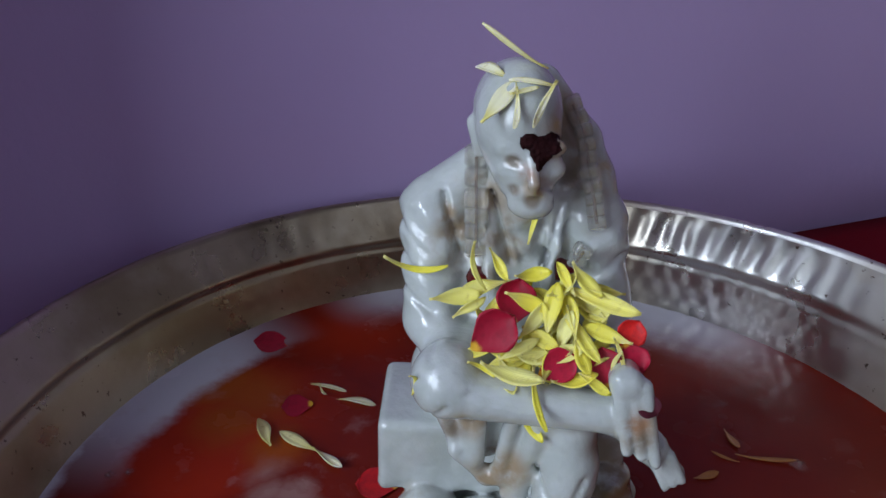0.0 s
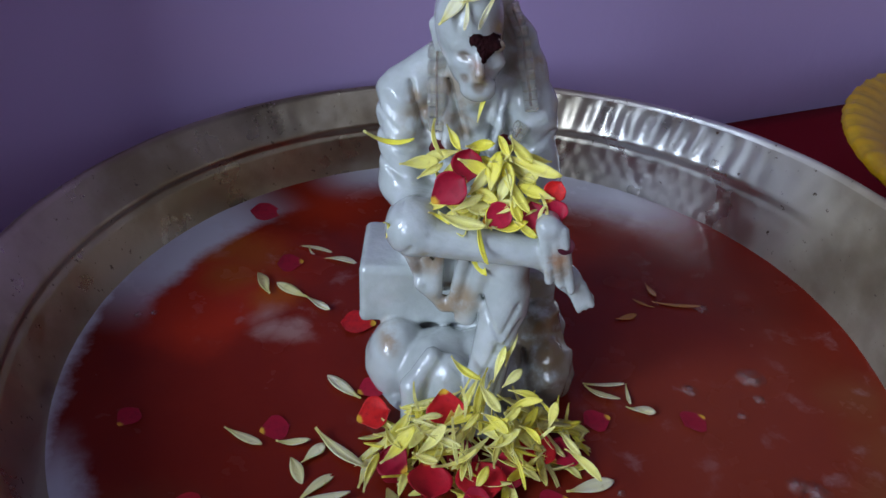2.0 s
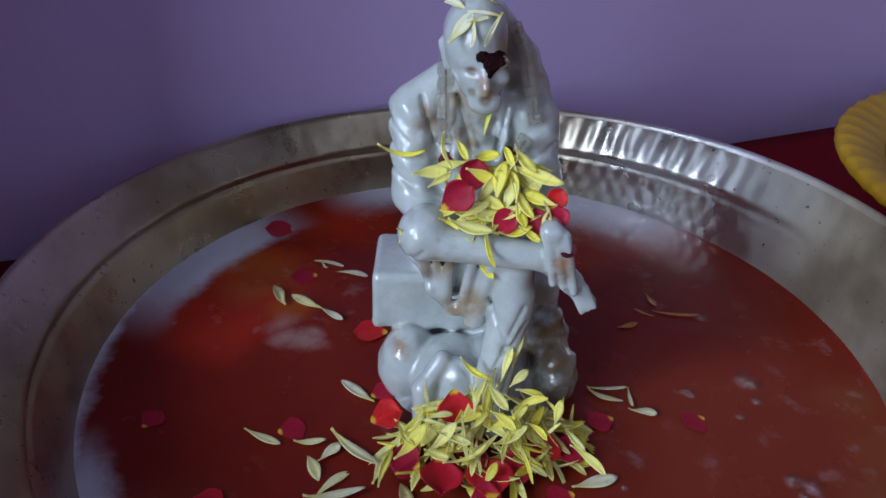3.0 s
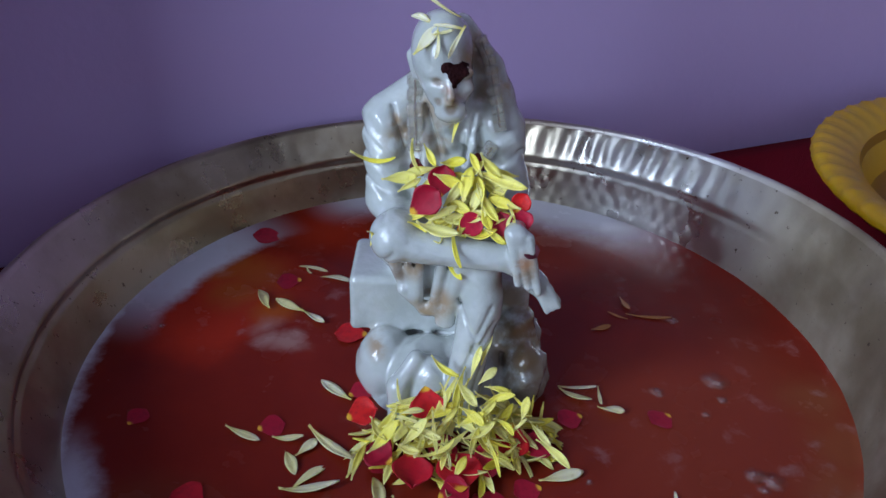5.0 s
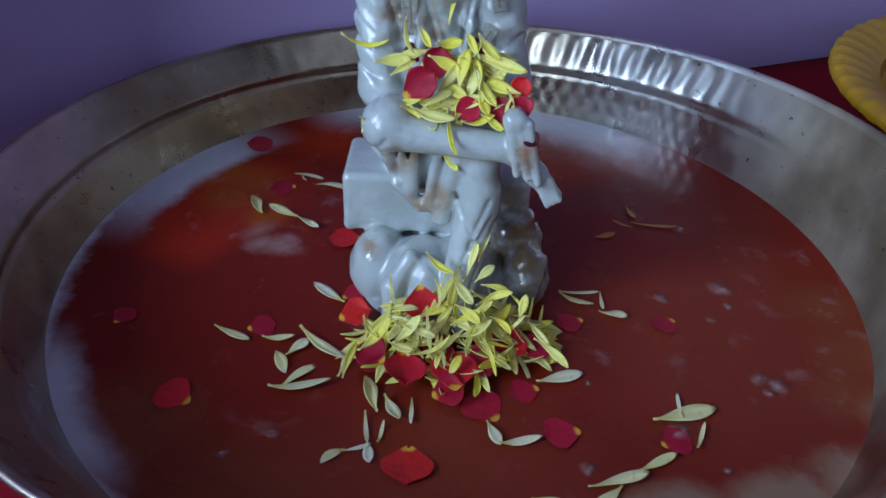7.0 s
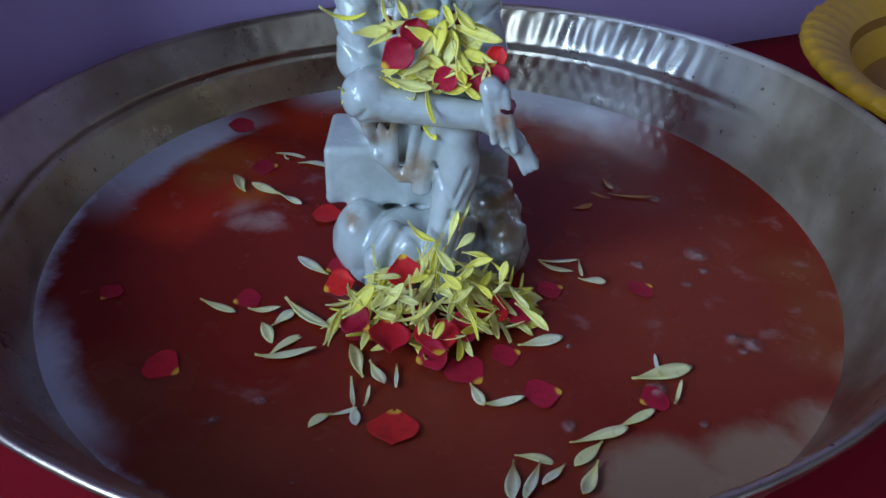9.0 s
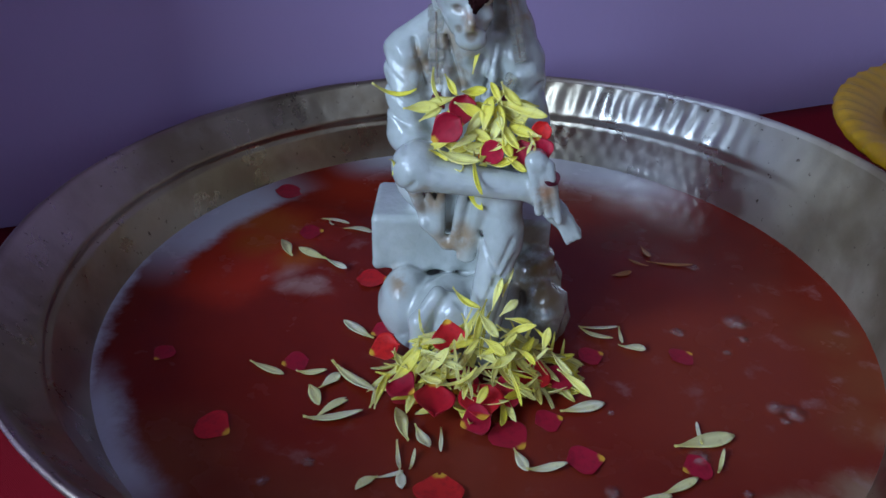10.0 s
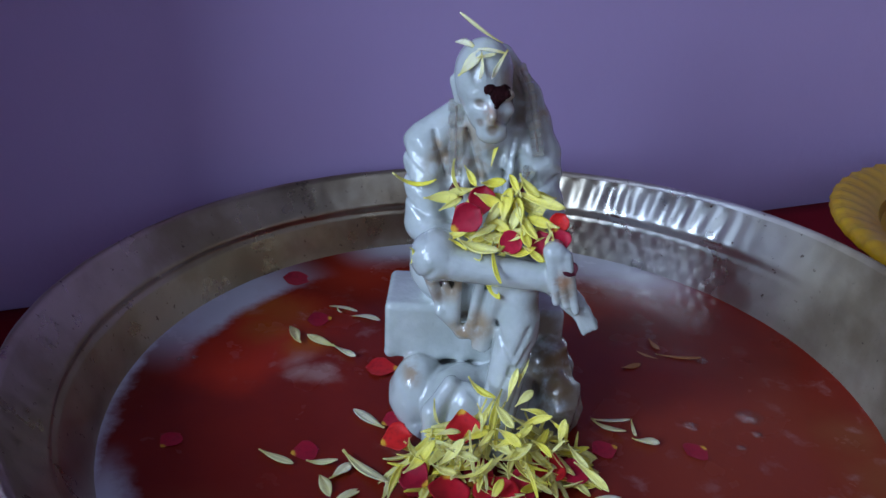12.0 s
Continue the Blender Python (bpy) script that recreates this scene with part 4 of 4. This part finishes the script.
def heap(count, low, high, reach):
    """Petals strewn down over the foot, most of them lying along the slope of the heap."""
    made = 0
    while made < count:
        out, way = random.random() ** 0.62, radians(random.uniform(-208, 28))
        x, y = -0.003 + reach * 0.043 * out * math.cos(way), -0.054 + reach * 0.030 * out * math.sin(way)
        z = 0.0014 + 0.031 * (1 - out) ** 1.1 * random.uniform(low, high)
        if inside((x, y, z), 0.0008):
            continue
        slope = 44 * (1 - out) ** 0.7
        side = random.gauss(0, 48)
        yellow(random.choice("wmmmmmnn"), x, y, z, math.degrees(way) + side, random.uniform(16, 25), random.gauss(0, 9) - slope * math.cos(radians(side)), random.uniform(-35, 35), "heaped at the statue's feet", "petals at the feet", 0.78)
        made += 1


heap(60, 0.3, 0.75, 0.95)
heap(70, 0.75, 1.0, 1.0)
# petals on the face of the heap: x, z in mm, turn, length, kind
HEAP_TOP = ((-10, 37, -37, 15, "m"), (0, 31, -50, 14, "w"), (4, 40, 74, 15, "m"), (8, 44, 77, 16, "m"), (9, 36, 44, 11, "w"), (14, 32, -14, 13, "m"), (13, 29, 21, 16, "m"), (23, 28, -48, 11, "n"), (25, 27, 75, 11, "w"), (31, 20, -47, 13, "m"), (38, 14, -40, 18, "m"), (6, 19, 28, 16, "w"), (2, 23, 29, 14, "m"), (3, 25, -35, 13, "w"), (-21, 19, 46, 16, "w"), (-34, 17, 48, 19, "w"), (-45, 10, 71, 16, "m"))
HEAP_FRONT = ((-24, 13, -18, 11, "w"), (-11, 14, 24, 19, "n"), (-13, 19, -82, 18, "n"), (13, 12, -70, 16, "n"), (-2, 9, 63, 11, "w"), (-29, 30, -77, 11, "n"), (-9, 29, -81, 12, "n"), (-17, 19, -17, 15, "m"), (-7, 23, 48, 11, "m"), (8, 25, 47, 14, "m"), (17, 22, -38, 11, "m"), (21, 21, 43, 12, "n"), (-12, 24, 25, 14, "m"), (3, 17, 76, 13, "m"), (-38, 19, -55, 11, "m"), (-23, 25, 11, 11, "m"), (-7, 12, -69, 11, "n"))
for x, z, turn, length, kind in HEAP_TOP + HEAP_FRONT:
    yellow(kind, x / 1000, -0.090 + 1.05 * z / 1000 - random.uniform(0.0, 0.003), z / 1000 + 0.001, turn, length, random.uniform(-12, 12), random.uniform(-30, 30), "heaped at the statue's feet", "petals at the feet", 0.9, 44)
# petals in the lap: x, z in mm, turn, length, kind
LAP = ((-31, 118, 10, 15, "w"), (-27, 116, 35, 11, "m"), (-26, 125, -75, 14, "n"), (-19, 126, -60, 11, "m"), (-11, 119, -20, 14, "w"), (-9, 114, 55, 13, "w"), (-10, 124, 10, 11, "w"), (-4, 117, 80, 16, "w"), (0, 111, 70, 13, "w"), (4, 111, -60, 18, "m"), (9, 119, -17, 24, "m"), (5, 123, -50, 13, "w"), (12, 111, 160, 14, "w"), (15, 108, -70, 9, "n"))
LAP_LOW = ((3, 100, 10, 13, "w"), (4, 107, -70, 11, "w"), (10, 106, 40, 10, "m"), (-5, 104, 75, 10, "w"), (-15, 102, -15, 18, "w"), (-8, 97, -78, 18, "n"), (-23, 103, -25, 9, "n"), (13, 105, 80, 8, "n"), (-1, 121, 40, 11, "w"), (-13, 108, 30, 13, "m"), (-7, 110, -30, 12, "w"), (8, 101, -30, 11, "m"), (0, 124, 120, 11, "m"), (-2, 106, 15, 14, "w"), (2, 115, 100, 13, "w"))


def lap_y(z):
    """Front of the heap in the lap: it leans back towards the chest as it rises."""
    return -0.0455 + max(0.0, z - 0.098) * 0.75


for x, z, turn, length, kind in LAP + LAP_LOW:
    yellow(kind, x / 1000, lap_y(z / 1000) - random.uniform(0.0, 0.003), z / 1000, turn, length, random.uniform(-16, 16), random.uniform(-30, 30), "heaped in the statue's lap", "petals in the lap", 0.98, 52)
for k in range(34):
    x, z = random.uniform(-0.027, 0.016), random.uniform(0.097, 0.120)
    yellow(random.choice("wwm"), x, lap_y(z) + random.uniform(0.002, 0.006), z - 0.001, random.uniform(0, 360), random.uniform(12, 16), random.uniform(-20, 20), random.uniform(-40, 40), "heaped in the statue's lap", "petals in the lap", 1.0, 45)
for x, z, out, turn, size, dark in ((-20, 113, 6, 40, 7.6, 1), (18, 111, 0, 60, 5, 0), (-2, 104, 1, 30, 6, 1), (11, 104, 1, 100, 6, 1), (22.5, 97.0, 3, -45, 4.0, 2), (-14, 117, -1, 80, 7, 1), (19, 106, 0, -60, 5, 1)):
    rose(x / 1000, lap_y(z / 1000) - out / 1000, z / 1000, turn, size, dark, random.uniform(-6, 6), random.uniform(-8, 8), "lying in the statue's lap", "petals in the lap", 0.8, 58, 0.8)
yellow("n", -0.0425, front(-0.040, 0.118) - 0.001, 0.1175, -6, 19, -4, 40, "stuck to the statue's sleeve", "petals on the statue")
yellow("n", -0.041, front(-0.041, 0.099) - 0.001, 0.0985, 80, 9, -70, 20, "stuck to the statue's sleeve", "petals on the statue")
yellow("n", -0.009, front(-0.009, 0.134) - 0.001, 0.1335, 60, 12, 62, 20, "stuck to the statue's chest", "petals on the statue")
yellow("m", -0.008, front(-0.008, 0.082) - 0.001, 0.082, -35, 13, -38, 50, "caught in the folds of the robe", "petals on the statue")
yellow("n", -0.026, front(-0.026, 0.082) - 0.001, 0.082, 100, 9, -60, 30, "caught in the folds of the robe", "petals on the statue")

# petals on the crown: x, y, z in mm, turn, length, kind
for x, y, z, turn, length, kind in ((-21.6, -25.5, 172.5, 55, 15, "w"), (-23.5, -17, 178.8, 151, 10, "w"), (-16.8, -28.5, 171.5, 267, 12, "n"), (-10.8, -27.0, 172.5, 246, 15, "n"), (-13.2, -22.0, 177.6, 177, 12, "n"), (-15.5, -25.0, 176.0, 20, 8, "n")):
    yellow(kind, x / 1000, y / 1000, z / 1000, turn, length, random.uniform(-8, 8), random.uniform(-25, 25), "laid on the statue's head", "petals on the head", 1.0, 50 if z < 178 else 32)

yellow("m", -0.0182, -0.016, 0.1842, 180, 21, 32, 25, "standing up from the statue's head", "petals on the head", 0.8)

# ---- curdled milk specks ----


def clot_mesh(seed):
    n, verts = 18, [(0, 0, 0.0003)]
    for i in range(n):
        a = 2 * math.pi * i / n
        r = 1 + 0.5 * noise.noise(Vector((math.cos(a) * 1.4, math.sin(a) * 1.4, seed)))
        verts.append((r * math.cos(a), 0.7 * r * math.sin(a), 0.0))
    low = [(x * 0.9, y * 0.9, -0.0004) for x, y, z in verts[1:]]
    faces = [(0, 1 + i, 1 + (i + 1) % n) for i in range(n)] + [(1 + i, 1 + n + i, 1 + n + (i + 1) % n, 1 + (i + 1) % n) for i in range(n)]
    return mesh_of("milk_clot", verts + low, faces, M_SCUM)


CLOTS = ((126, -8, 7.4), (126, -22, 3.3), (95, -18, 4.4), (127, -71, 5.4), (134, -74, 6.0), (128, -79, 3.0), (87, -102, 5.5), (-70, -113, 3.2), (-86, -124, 3.2), (-166, 19, 2.6), (-52, -152, 1.3), (49, -123, 3.9), (115, -33, 2.4), (54, -78, 2.1), (-159, 21, 2.3), (101, -121, 2.7), (116, 43, 4.3))
for k, (x, y, r) in enumerate(CLOTS):
    ob = new("milk_clot", clot_mesh(k * 3.7))
    ob.matrix_world = Matrix.Translation((x / 1000, y / 1000, 0.0006)) @ Matrix.Rotation(k * 1.3, 4, "Z") @ Matrix.Diagonal((1.35 * r / 1000, 1.35 * r / 1000, 1, 1))
    tagged(ob, "soft speck of curdled milk floating on the red liquid", "milk clot", "milk clots")

# ---- yellow fluted dish ----


def build_dish():
    n, prof = 56, [(0.002, -0.036), (0.06, -0.036), (0.092, -0.035), (0.108, -0.032), (0.116, -0.024), (0.122, -0.012), (0.126, -0.004), (0.134, 0.001), (0.144, 0.004), (0.150, 0.0045), (0.1545, 0.003), (0.1560, -0.001), (0.1540, -0.003)]
    prof += [(0.148, -0.001), (0.136, -0.004), (0.122, -0.010), (0.112, -0.030), (0.098, -0.039), (0.06, -0.040), (0.002, -0.040)]

    def flute(r, z, a, i):
        k = max(0.0, min(1.0, (r - 0.130) / 0.010))
        wave = math.cos(n * a)
        edge = max(0.0, min(1.0, (r - 0.144) / 0.006))
        return r + 0.0010 * abs(wave) * k * edge + 0.0003 * wave * k, z + 0.0005 * wave * k + 0.0006 * abs(wave) * edge

    dish = new("dish")
    dish.location = (0.419, 0.167, TABLE_Z)
    dish.scale = (1.13, 1.13, 1.22)
    tagged(dish, "yellow plastic dish with a wide fluted rim on the red cloth", "dish")
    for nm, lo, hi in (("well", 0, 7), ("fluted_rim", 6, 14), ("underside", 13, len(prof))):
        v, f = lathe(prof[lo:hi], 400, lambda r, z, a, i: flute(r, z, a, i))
        ob = new(nm, mesh_of(nm, v, f, M_DISH_WELL if nm == "well" else M_PLASTIC))
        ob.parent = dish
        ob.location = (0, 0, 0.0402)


build_dish()
